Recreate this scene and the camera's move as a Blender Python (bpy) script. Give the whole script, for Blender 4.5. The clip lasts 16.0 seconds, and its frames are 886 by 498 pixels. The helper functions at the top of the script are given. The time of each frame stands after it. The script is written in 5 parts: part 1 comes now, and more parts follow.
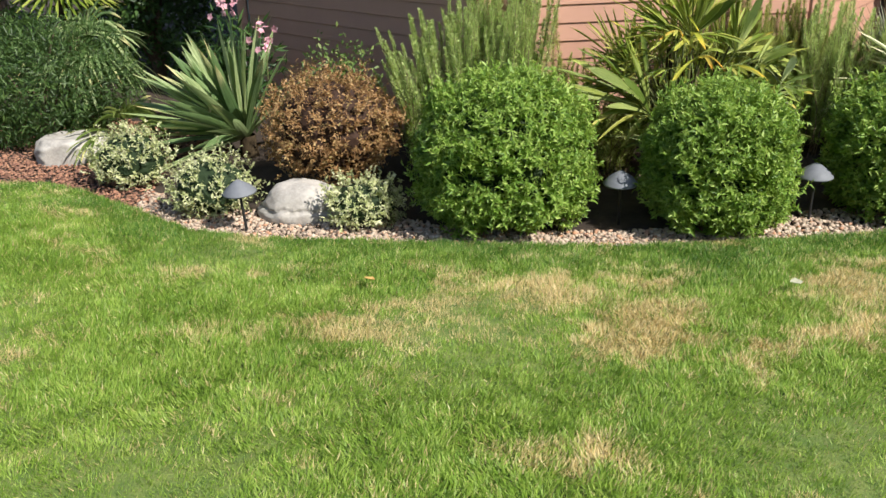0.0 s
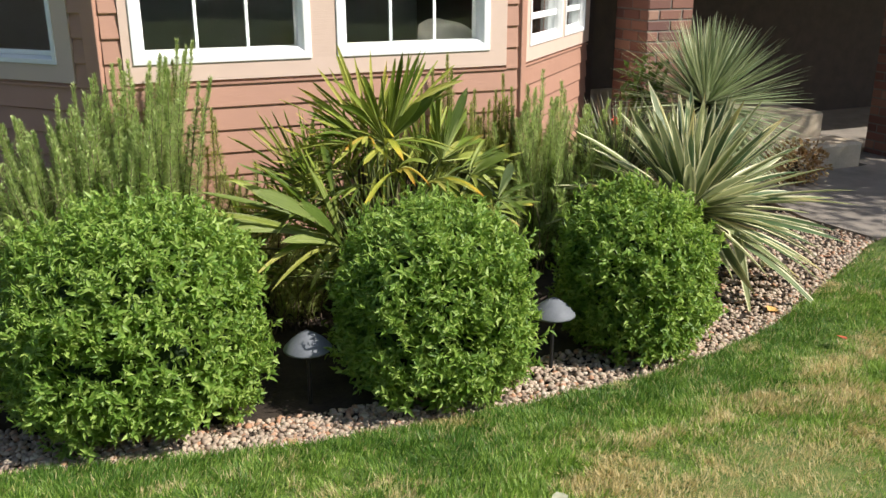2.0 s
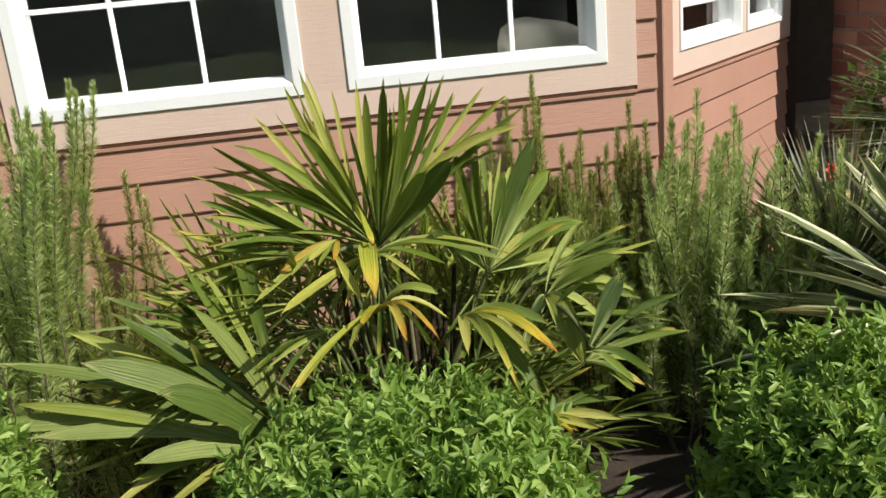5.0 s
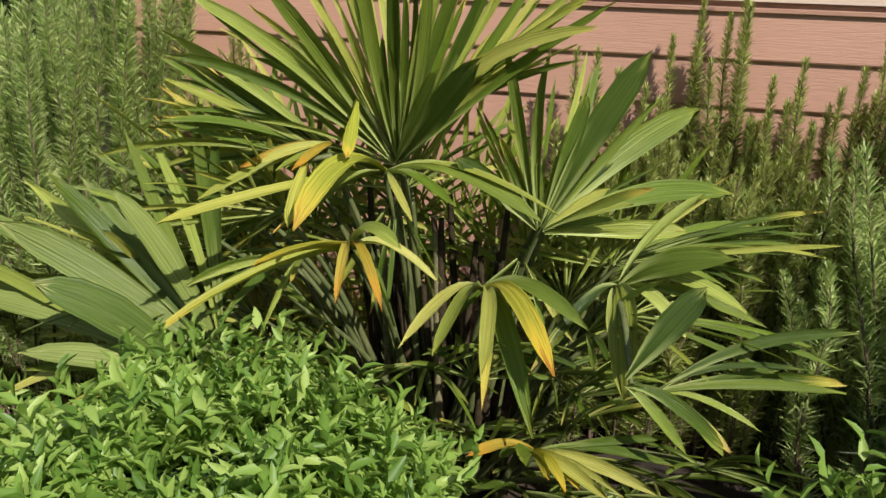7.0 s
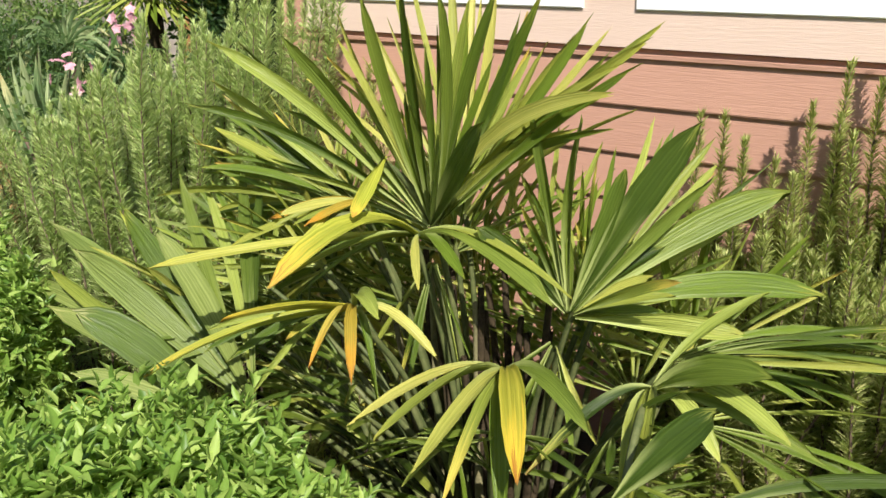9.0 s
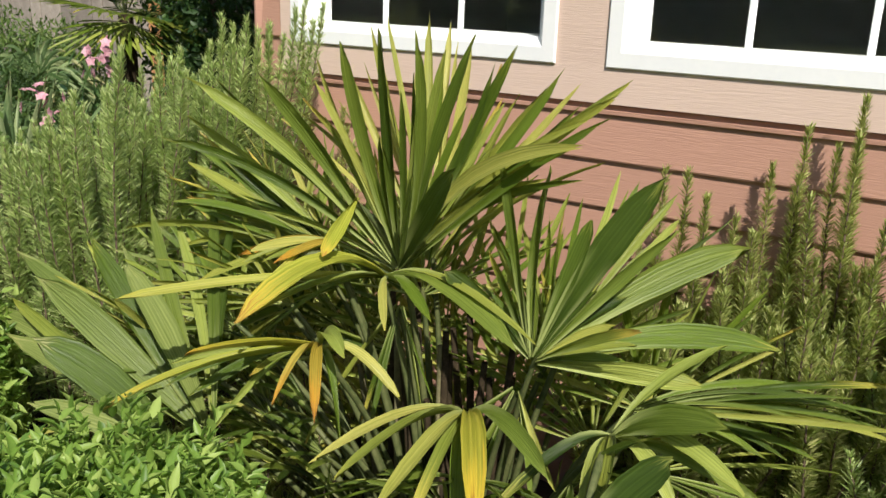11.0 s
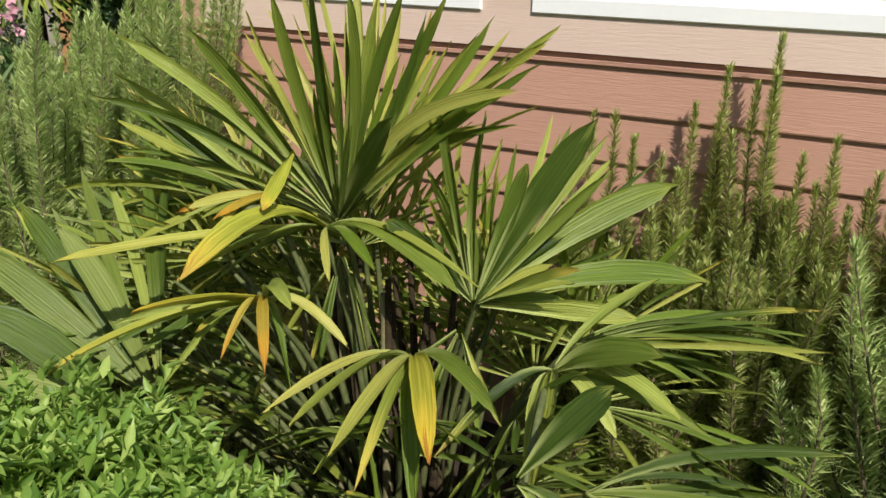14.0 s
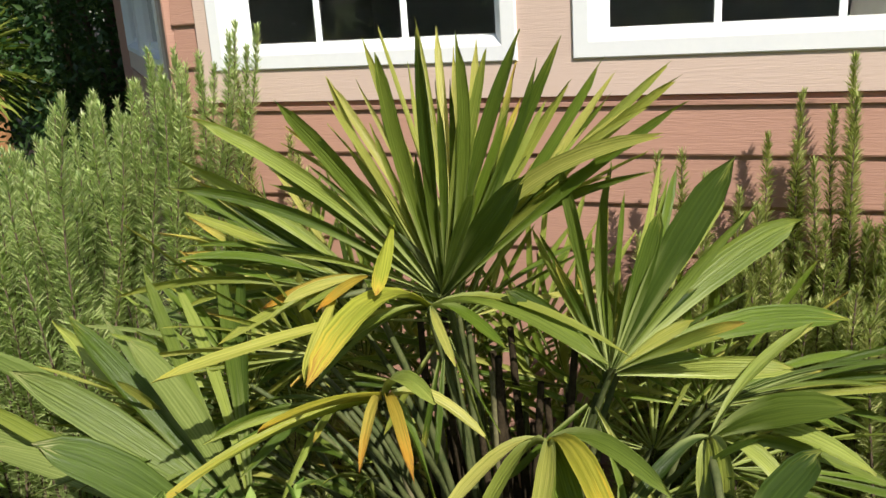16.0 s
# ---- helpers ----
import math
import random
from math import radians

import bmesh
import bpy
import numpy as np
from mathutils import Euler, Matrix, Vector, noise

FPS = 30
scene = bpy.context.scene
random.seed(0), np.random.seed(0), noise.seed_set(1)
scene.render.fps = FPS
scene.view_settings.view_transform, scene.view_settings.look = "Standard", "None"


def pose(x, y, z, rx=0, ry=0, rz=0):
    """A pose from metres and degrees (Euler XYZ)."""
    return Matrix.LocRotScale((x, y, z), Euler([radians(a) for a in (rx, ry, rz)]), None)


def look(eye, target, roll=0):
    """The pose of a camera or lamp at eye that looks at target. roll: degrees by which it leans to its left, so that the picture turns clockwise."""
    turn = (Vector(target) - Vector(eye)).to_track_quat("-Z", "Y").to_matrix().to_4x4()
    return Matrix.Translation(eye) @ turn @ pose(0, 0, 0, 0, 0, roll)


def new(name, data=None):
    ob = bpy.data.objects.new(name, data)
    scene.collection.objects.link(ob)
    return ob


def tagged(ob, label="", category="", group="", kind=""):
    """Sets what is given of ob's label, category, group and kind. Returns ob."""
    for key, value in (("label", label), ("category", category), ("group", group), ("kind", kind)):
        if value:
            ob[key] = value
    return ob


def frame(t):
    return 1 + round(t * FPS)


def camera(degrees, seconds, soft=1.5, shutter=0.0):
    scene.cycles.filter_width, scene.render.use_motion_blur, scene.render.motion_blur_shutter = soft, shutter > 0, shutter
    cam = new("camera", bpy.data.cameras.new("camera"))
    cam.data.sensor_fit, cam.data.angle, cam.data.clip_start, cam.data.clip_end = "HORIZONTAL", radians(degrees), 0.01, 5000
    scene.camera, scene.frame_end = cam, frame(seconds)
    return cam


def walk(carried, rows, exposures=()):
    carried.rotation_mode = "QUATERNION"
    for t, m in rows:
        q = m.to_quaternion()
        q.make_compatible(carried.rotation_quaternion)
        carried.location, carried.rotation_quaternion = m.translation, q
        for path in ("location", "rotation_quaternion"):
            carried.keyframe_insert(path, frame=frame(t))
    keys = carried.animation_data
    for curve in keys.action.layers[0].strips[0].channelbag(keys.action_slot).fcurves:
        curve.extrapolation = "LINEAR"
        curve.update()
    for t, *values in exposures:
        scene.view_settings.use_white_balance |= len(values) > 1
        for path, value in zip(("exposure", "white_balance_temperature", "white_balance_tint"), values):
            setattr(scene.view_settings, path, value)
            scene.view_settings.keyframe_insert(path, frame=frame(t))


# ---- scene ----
cam = camera(53.6, 16.0)
PATH = [
    (0, (-0.757, -5.810, 1.867), (-0.655, -3.990, 1.044), -2.1),
    (0.5, (-0.634, -5.424, 1.832), (-0.223, -3.661, 0.982), -2.0),
    (1, (-0.550, -5.151, 1.808), (0.026, -3.392, 1.050), -4.8),
    (1.5, (-0.393, -4.868, 1.754), (0.274, -3.100, 1.099), -2.1),
    (2, (-0.237, -4.536, 1.654), (0.479, -2.778, 1.023), -0.1),
    (2.5, (-0.026, -4.214, 1.621), (0.699, -2.452, 1.012), -1.6),
    (3, (0.141, -3.862, 1.586), (0.751, -2.050, 0.998), -2.5),
    (3.5, (0.304, -3.601, 1.540), (0.910, -1.789, 0.949), -2.8),
    (4, (0.531, -3.369, 1.536), (1.055, -1.533, 0.940), -3.5),
    (4.2, (0.610, -3.276, 1.521), (1.080, -1.422, 0.936), -4.0),
    (6.3, (1.277, -2.430, 1.409), (1.124, -0.522, 0.830), -2.1),
    (6.5, (1.355, -2.390, 1.397), (1.108, -0.513, 0.753), -0.9),
    (7, (1.520, -2.270, 1.337), (1.002, -0.500, 0.562), 0.2),
    (7.5, (1.614, -2.122, 1.330), (0.904, -0.420, 0.557), -1.8),
    (8, (1.745, -2.017, 1.324), (0.808, -0.437, 0.534), -1.8),
    (8.5, (1.826, -1.973, 1.336), (0.776, -0.488, 0.505), -1.3),
    (9, (1.861, -1.979, 1.340), (0.769, -0.448, 0.659), -1.1),
    (9.2, (1.863, -1.981, 1.360), (0.760, -0.428, 0.751), -1.2),
    (11.3, (1.869, -2.012, 1.341), (0.826, -0.399, 0.784), 2.3),
    (11.5, (1.868, -2.019, 1.350), (0.812, -0.403, 0.828), 2.3),
    (12, (1.850, -2.008, 1.371), (0.771, -0.387, 0.916), 1.4),
    (12.5, (1.851, -2.011, 1.367), (0.770, -0.395, 0.899), 1.0),
    (13, (1.876, -2.019, 1.348), (0.826, -0.408, 0.797), 1.5),
    (13.5, (1.880, -2.022, 1.336), (0.936, -0.381, 0.692), 2.4),
    (14, (1.864, -2.033, 1.342), (0.980, -0.373, 0.661), 1.0),
    (14.5, (1.844, -2.035, 1.354), (0.961, -0.366, 0.696), -0.6),
    (15, (1.821, -2.042, 1.356), (0.931, -0.370, 0.715), -1.0),
    (15.5, (1.763, -2.052, 1.344), (0.865, -0.368, 0.745), -2.5),
    (16, (1.547, -2.027, 1.320), (0.771, -0.269, 0.766), -3.9),
]
walk(cam, [(t, look(e, a, r)) for t, e, a, r in PATH], exposures=[(0.0, 0.84), (1.0, 0.73), (1.7, 0.67), (3.0, 0.67), (4.2, 0.59), (6.3, 0.12), (7.2, 0.52), (9.0, 0.82), (10.0, 0.67), (12.0, 0.22), (12.7, 0.2), (13.5, 0.22), (14.2, 0.4), (14.8, 0.49), (16.0, 0.42)])

# ---- daylight ----
SUN = Vector((0.218, -0.208, 0.29)).normalized()
elev = math.asin(SUN.z)
world = bpy.data.worlds.new("sky")
scene.world = world
world.use_nodes = True
wn = world.node_tree
sky = wn.nodes.new("ShaderNodeTexSky")
sky.sky_type, sky.sun_disc = "NISHITA", False
sky.sun_elevation, sky.sun_rotation = elev, math.atan2(SUN.x, SUN.y)
wn.links.new(sky.outputs[0], wn.nodes["Background"].inputs[0])
wn.nodes["Background"].inputs[1].default_value = 0.088
sun = new("sun", bpy.data.lights.new("sun", "SUN"))
sun.data.energy, sun.data.angle, sun.data.color = 4.2, radians(0.55), (1.0, 0.95, 0.87)
sun.rotation_euler = SUN.to_track_quat("Z", "Y").to_euler()


# ---- materials ----
def nodes_of(name):
    m = bpy.data.materials.new(name)
    m.use_nodes = True
    nt = m.node_tree
    return m, nt, nt.nodes["Principled BSDF"]


def noise_node(nt, scale, detail=4.0, rough=0.6, coord="Object"):
    tc = nt.nodes.new("ShaderNodeTexCoord")
    n = nt.nodes.new("ShaderNodeTexNoise")
    n.inputs["Scale"].default_value, n.inputs["Detail"].default_value, n.inputs["Roughness"].default_value = scale, detail, rough
    nt.links.new(tc.outputs[coord], n.inputs["Vector"])
    return n


def ramp(nt, fac, stops):
    r = nt.nodes.new("ShaderNodeValToRGB")
    while len(r.color_ramp.elements) < len(stops):
        r.color_ramp.elements.new(0.5)
    for e, (p, c) in zip(r.color_ramp.elements, stops):
        e.position, e.color = p, (*c, 1)
    nt.links.new(fac, r.inputs[0])
    return r.outputs[0]


def mixed(nt, fac, a, b, mode="MIX"):
    m = nt.nodes.new("ShaderNodeMix")
    m.data_type, m.blend_type = "RGBA", mode
    for sock, v in ((m.inputs[0], fac), (m.inputs[6], a), (m.inputs[7], b)):
        if isinstance(v, (int, float)):
            sock.default_value = v
        elif isinstance(v, tuple):
            sock.default_value = (*v, 1)
        else:
            nt.links.new(v, sock)
    return m.outputs[2]


def maths(nt, op, a, b=0.0):
    m = nt.nodes.new("ShaderNodeMath")
    m.operation = op
    for sock, v in ((m.inputs[0], a), (m.inputs[1], b)):
        if isinstance(v, (int, float)):
            sock.default_value = v
        else:
            nt.links.new(v, sock)
    return m.outputs[0]


def bumped(nt, bsdf, height, strength=0.3, distance=0.01):
    b = nt.nodes.new("ShaderNodeBump")
    b.inputs["Strength"].default_value, b.inputs["Distance"].default_value = strength, distance
    nt.links.new(height, b.inputs["Height"])
    nt.links.new(b.outputs[0], bsdf.inputs["Normal"])


def plain(name, dark, light, rough=0.7, scale=8.0, fine=90.0, bump=0.2, dist=0.004, spec=0.4, metal=0.0):
    m, nt, b = nodes_of(name)
    big, small = noise_node(nt, scale), noise_node(nt, fine, 3.0)
    fac = maths(nt, "ADD", maths(nt, "MULTIPLY", big.outputs[0], 0.65), maths(nt, "MULTIPLY", small.outputs[0], 0.35))
    nt.links.new(ramp(nt, fac, [(0.35, dark), (0.65, light)]), b.inputs["Base Color"])
    b.inputs["Roughness"].default_value, b.inputs["Specular IOR Level"].default_value, b.inputs["Metallic"].default_value = rough, spec, metal
    bumped(nt, b, fac, bump, dist)
    return m


def foliage(name, stops, rough=0.45, through_light=0.3, glow=(0.3, 0.5, 0.08), spec=0.4, per="island", patch=6.0):
    """Leaf colour that varies from leaf to leaf and in larger patches, with some light passing through the blade."""
    m, nt, b = nodes_of(name)
    if per == "island":
        rnd = nt.nodes.new("ShaderNodeNewGeometry").outputs["Random Per Island"]
    else:
        rnd = nt.nodes.new("ShaderNodeObjectInfo").outputs["Random"]
    big = noise_node(nt, patch, 2.0)
    fac = maths(nt, "ADD", maths(nt, "MULTIPLY", rnd, 0.7), maths(nt, "MULTIPLY", big.outputs[0], 0.3))
    col = ramp(nt, fac, stops)
    nt.links.new(col, b.inputs["Base Color"])
    b.inputs["Roughness"].default_value, b.inputs["Specular IOR Level"].default_value = rough, spec
    t = nt.nodes.new("ShaderNodeBsdfTranslucent")
    nt.links.new(mixed(nt, 0.5, col, glow), t.inputs["Color"])
    mix = nt.nodes.new("ShaderNodeMixShader")
    mix.inputs[0].default_value = through_light
    nt.links.new(b.outputs[0], mix.inputs[1])
    nt.links.new(t.outputs[0], mix.inputs[2])
    nt.links.new(mix.outputs[0], nt.nodes["Material Output"].inputs[0])
    return m


def blade(name, base_stops, margin=None, tip=None, tip_share=0.35, ribs=14.0, rough=0.4, through_light=0.2, glow=(0.35, 0.5, 0.1), margin_at=0.30, pale_foot=None):
    """A long strap leaf: ribs along it, a pale margin, and tips that turn yellow and brown on some leaves."""
    m, nt, b = nodes_of(name)
    uv = nt.nodes.new("ShaderNodeUVMap")
    sep = nt.nodes.new("ShaderNodeSeparateXYZ")
    nt.links.new(uv.outputs[0], sep.inputs[0])
    u, v = sep.outputs[0], sep.outputs[1]
    rnd = nt.nodes.new("ShaderNodeObjectInfo").outputs["Random"]
    isl = nt.nodes.new("ShaderNodeNewGeometry").outputs["Random Per Island"]
    big = noise_node(nt, 9.0, 3.0)
    r = maths(nt, "FRACT", maths(nt, "ADD", rnd, isl))
    col = ramp(nt, maths(nt, "ADD", maths(nt, "MULTIPLY", r, 0.85), maths(nt, "SUBTRACT", maths(nt, "MULTIPLY", big.outputs[0], 0.3), 0.075)), base_stops)
    lengthwise = nt.nodes.new("ShaderNodeCombineXYZ")
    nt.links.new(maths(nt, "MULTIPLY", u, ribs * 0.9), lengthwise.inputs[0])
    nt.links.new(maths(nt, "MULTIPLY", v, 1.6), lengthwise.inputs[1])
    nt.links.new(maths(nt, "MULTIPLY", r, 90.0), lengthwise.inputs[2])
    fibre = nt.nodes.new("ShaderNodeTexNoise")
    fibre.inputs["Scale"].default_value, fibre.inputs["Detail"].default_value = 1.0, 5.0
    nt.links.new(lengthwise.outputs[0], fibre.inputs["Vector"])
    sine = maths(nt, "ABSOLUTE", maths(nt, "SINE", maths(nt, "MULTIPLY", u, ribs)))
    rib = maths(nt, "ADD", maths(nt, "MULTIPLY", maths(nt, "POWER", sine, 3.0), 0.55), ramp(nt, fibre.outputs[0], [(0.40, (0, 0, 0)), (0.60, (0.95, 0.95, 0.95))]))
    col = mixed(nt, maths(nt, "MULTIPLY", rib, 0.66), col, mixed(nt, 1.0, col, (0.50, 0.57, 0.42), "MULTIPLY"))
    if pale_foot:
        fold = maths(nt, "ABSOLUTE", maths(nt, "SUBTRACT", u, 0.5))
        foot = maths(nt, "MULTIPLY", ramp(nt, fold, [(0.18, (0, 0, 0)), (0.40, (1, 1, 1))]), ramp(nt, v, [(0.12, (0.85, 0.85, 0.85)), (0.52, (0, 0, 0))]))
        col = mixed(nt, foot, col, pale_foot)
    if margin:
        edge = maths(nt, "ABSOLUTE", maths(nt, "SUBTRACT", u, 0.5))
        col = mixed(nt, ramp(nt, edge, [(margin_at, (0, 0, 0)), (margin_at + 0.08, (1, 1, 1))]), col, margin)
    if tip:
        y, o = tip
        along = nt.nodes.new("ShaderNodeCombineXYZ")
        nt.links.new(maths(nt, "MULTIPLY", u, 16.0), along.inputs[0])
        nt.links.new(maths(nt, "MULTIPLY", v, 2.5), along.inputs[1])
        nt.links.new(maths(nt, "MULTIPLY", r, 40.0), along.inputs[2])
        streak = nt.nodes.new("ShaderNodeTexNoise")
        streak.inputs["Scale"].default_value, streak.inputs["Detail"].default_value = 1.0, 3.0
        nt.links.new(along.outputs[0], streak.inputs["Vector"])
        vv = maths(nt, "ADD", v, maths(nt, "MULTIPLY", maths(nt, "SUBTRACT", streak.outputs[0], 0.55), 0.75))
        aged = maths(nt, "GREATER_THAN", tip_share, r)
        late = maths(nt, "MULTIPLY", ramp(nt, vv, [(0.90, (0, 0, 0)), (1.0, (1, 1, 1))]), 0.5)
        col = mixed(nt, late, col, y)
        col = mixed(nt, maths(nt, "MULTIPLY", aged, ramp(nt, vv, [(0.66, (0, 0, 0)), (0.84, (1, 1, 1))])), col, y)
        col = mixed(nt, maths(nt, "MULTIPLY", aged, ramp(nt, vv, [(0.90, (0, 0, 0)), (0.96, (1, 1, 1))])), col, o)
    nt.links.new(col, b.inputs["Base Color"])
    b.inputs["Roughness"].default_value, b.inputs["Specular IOR Level"].default_value = rough, 0.36
    bumped(nt, b, rib, 0.4, 0.003)
    t = nt.nodes.new("ShaderNodeBsdfTranslucent")
    nt.links.new(mixed(nt, 0.4, col, glow), t.inputs["Color"])
    mix = nt.nodes.new("ShaderNodeMixShader")
    mix.inputs[0].default_value = through_light
    nt.links.new(b.outputs[0], mix.inputs[1])
    nt.links.new(t.outputs[0], mix.inputs[2])
    nt.links.new(mix.outputs[0], nt.nodes["Material Output"].inputs[0])
    return m


def wood_siding(name, dark, light, grain, emboss=0.35):
    """Painted lap board with the embossed grain of wood."""
    m, nt, b = nodes_of(name)
    tc = nt.nodes.new("ShaderNodeTexCoord")
    mp = nt.nodes.new("ShaderNodeMapping")
    mp.inputs["Scale"].default_value = (3.6, 3.6, 62.0)
    nt.links.new(tc.outputs["Object"], mp.inputs[0])
    oi = nt.nodes.new("ShaderNodeObjectInfo")
    off = nt.nodes.new("ShaderNodeCombineXYZ")
    nt.links.new(maths(nt, "MULTIPLY", oi.outputs["Random"], 30.0), off.inputs[0])
    nt.links.new(off.outputs[0], mp.inputs["Location"])
    g = nt.nodes.new("ShaderNodeTexNoise")
    g.inputs["Scale"].default_value, g.inputs["Detail"].default_value, g.inputs["Distortion"].default_value = 2.0, 3.0, 2.4
    nt.links.new(mp.outputs[0], g.inputs["Vector"])
    big = noise_node(nt, 3.0)
    col = ramp(nt, maths(nt, "ADD", maths(nt, "MULTIPLY", big.outputs[0], 0.6), maths(nt, "MULTIPLY", oi.outputs["Random"], 0.3)), [(0.25, dark), (0.75, light)])
    nt.links.new(mixed(nt, maths(nt, "MULTIPLY", g.outputs[0], grain), col, (0.10, 0.05, 0.035)), b.inputs["Base Color"])
    b.inputs["Roughness"].default_value = 0.62
    bumped(nt, b, g.outputs[0], emboss, 0.006)
    return m


SIDING = wood_siding("siding_paint", (0.43, 0.235, 0.168), (0.53, 0.295, 0.213), 0.09, 0.30)
TRIM = wood_siding("trim_paint", (0.67, 0.50, 0.41), (0.74, 0.565, 0.47), 0.05, 0.2)
WHITE = plain("white_vinyl", (0.84, 0.85, 0.85), (0.90, 0.90, 0.89), 0.35, 3.0, 60.0, 0.03, 0.001)
DARKROOM = plain("room_wall", (0.44, 0.46, 0.45), (0.54, 0.555, 0.54), 0.8)
# Porch siding in near-black brown; the low light there is put into the colour.
PORCH = plain("porch_wall_shade", (0.055, 0.036, 0.028), (0.085, 0.055, 0.042), 0.7)
CONCRETE = plain("concrete", (0.19, 0.165, 0.14), (0.30, 0.26, 0.22), 0.85, 5.0, 120.0, 0.4, 0.003)
STEPSTONE = plain("step_stone", (0.42, 0.34, 0.25), (0.58, 0.48, 0.36), 0.85, 6.0, 70.0, 0.5, 0.006)
ROCK = plain("pale_rock", (0.30, 0.28, 0.255), (0.50, 0.47, 0.43), 0.85, 5.0, 60.0, 0.6, 0.01)
LAMP = plain("lamp_metal", (0.12, 0.13, 0.15), (0.175, 0.185, 0.205), 0.65, 12.0, 150.0, 0.15, 0.001, 0.3, 0.0)
LAMPPOLE = plain("lamp_pole_metal", (0.015, 0.016, 0.018), (0.035, 0.035, 0.036), 0.5, 12.0, 150.0, 0.1, 0.001, 0.5, 0.3)
SOIL = plain("soil", (0.022, 0.016, 0.012), (0.060, 0.043, 0.031), 0.95, 7.0, 80.0, 0.8, 0.012)
TWIG = plain("twig_bark", (0.09, 0.06, 0.042), (0.20, 0.14, 0.10), 0.9, 30.0, 150.0, 0.4, 0.004)
MORTAR = plain("mortar", (0.17, 0.145, 0.13), (0.26, 0.225, 0.20), 0.95, 20.0, 160.0, 0.5, 0.003)
FABRIC = plain("pale_fabric", (0.55, 0.50, 0.42), (0.72, 0.68, 0.60), 0.9, 9.0, 200.0, 0.3, 0.003)

BUSHLEAF = foliage("privet_leaf", [(0.1, (0.085, 0.175, 0.028)), (0.5, (0.22, 0.355, 0.062)), (0.9, (0.44, 0.56, 0.15))], 0.44, 0.38, (0.54, 0.70, 0.12), 0.4)
# Near-black colours for the solid shrub cores; they stand in for shade between leaves.
BRONZECORE = foliage("inner_bronze_shade", [(0.2, (0.030, 0.014, 0.008)), (0.8, (0.065, 0.030, 0.016))], 0.85, 0.03)
BUSHCORE = foliage("inner_shade", [(0.2, (0.010, 0.024, 0.006)), (0.8, (0.022, 0.045, 0.010))], 0.8, 0.03)
ROSELEAF = foliage("rosemary_needle", [(0.1, (0.14, 0.22, 0.05)), (0.45, (0.38, 0.50, 0.15)), (0.9, (0.70, 0.74, 0.36))], 0.42, 0.36, (0.62, 0.76, 0.24))
# Darker copy of ROSELEAF: olive needles with the shade among these stems added.
SHADEROSE = foliage("shaded_rosemary_needle", [(0.1, (0.12, 0.18, 0.03)), (0.45, (0.26, 0.33, 0.07)), (0.9, (0.66, 0.65, 0.27))], 0.55, 0.34, (0.62, 0.66, 0.14))
BARBERRY = foliage("bronze_leaf", [(0.1, (0.12, 0.065, 0.03)), (0.4, (0.34, 0.19, 0.08)), (0.75, (0.50, 0.33, 0.15)), (0.95, (0.44, 0.42, 0.17))], 0.5, 0.3, (0.58, 0.36, 0.13))
PALESHRUB = foliage("variegated_leaf", [(0.1, (0.30, 0.37, 0.14)), (0.5, (0.60, 0.63, 0.33)), (0.9, (0.80, 0.78, 0.54))], 0.5, 0.35, (0.7, 0.7, 0.4))
DARKLEAF = foliage("dark_leaf", [(0.1, (0.012, 0.035, 0.010)), (0.5, (0.03, 0.075, 0.018)), (0.9, (0.07, 0.13, 0.03))], 0.5, 0.2)
# Juniper green lowered so the trees' shade over the hedge sits in the colour.
JUNIPERSHADE = foliage("shaded_juniper_leaf", [(0.1, (0.018, 0.042, 0.010)), (0.5, (0.045, 0.09, 0.022)), (0.9, (0.10, 0.165, 0.045))], 0.5, 0.25)
TREELEAF = foliage("tree_leaf", [(0.1, (0.05, 0.10, 0.02)), (0.5, (0.11, 0.18, 0.04)), (0.9, (0.22, 0.27, 0.08))], 0.5, 0.3)
PETAL = foliage("pink_petal", [(0.1, (0.70, 0.22, 0.32)), (0.5, (0.80, 0.42, 0.50)), (0.9, (0.85, 0.66, 0.68))], 0.5, 0.3, (0.8, 0.4, 0.5))
REDPETAL = foliage("coral_petal", [(0.1, (0.60, 0.05, 0.05)), (0.9, (0.75, 0.16, 0.10))], 0.5, 0.2, (0.8, 0.2, 0.1))
PALMLEAF = blade("palm_leaflet", [(0.05, (0.06, 0.105, 0.012)), (0.5, (0.19, 0.27, 0.032)), (0.95, (0.52, 0.56, 0.13))], None, ((0.52, 0.47, 0.08), (0.38, 0.22, 0.06)), 0.10, 22.0, 0.38, 0.24, (0.5, 0.62, 0.08), pale_foot=(0.50, 0.56, 0.20))
PALMORANGE = blade("withered_palm_leaflet", [(0.1, (0.50, 0.36, 0.05)), (0.5, (0.62, 0.42, 0.06)), (0.9, (0.66, 0.52, 0.10))], None, ((0.62, 0.32, 0.03), (0.30, 0.13, 0.04)), 1.0, 18.0, 0.5, 0.3, (0.7, 0.4, 0.05))
PALMYELLOW = blade("yellowing_palm_leaflet", [(0.05, (0.22, 0.28, 0.05)), (0.5, (0.40, 0.42, 0.075)), (0.95, (0.66, 0.60, 0.16))], None, ((0.62, 0.52, 0.09), (0.50, 0.28, 0.06)), 0.16, 22.0, 0.38, 0.25, (0.6, 0.64, 0.09), pale_foot=(0.50, 0.56, 0.20))
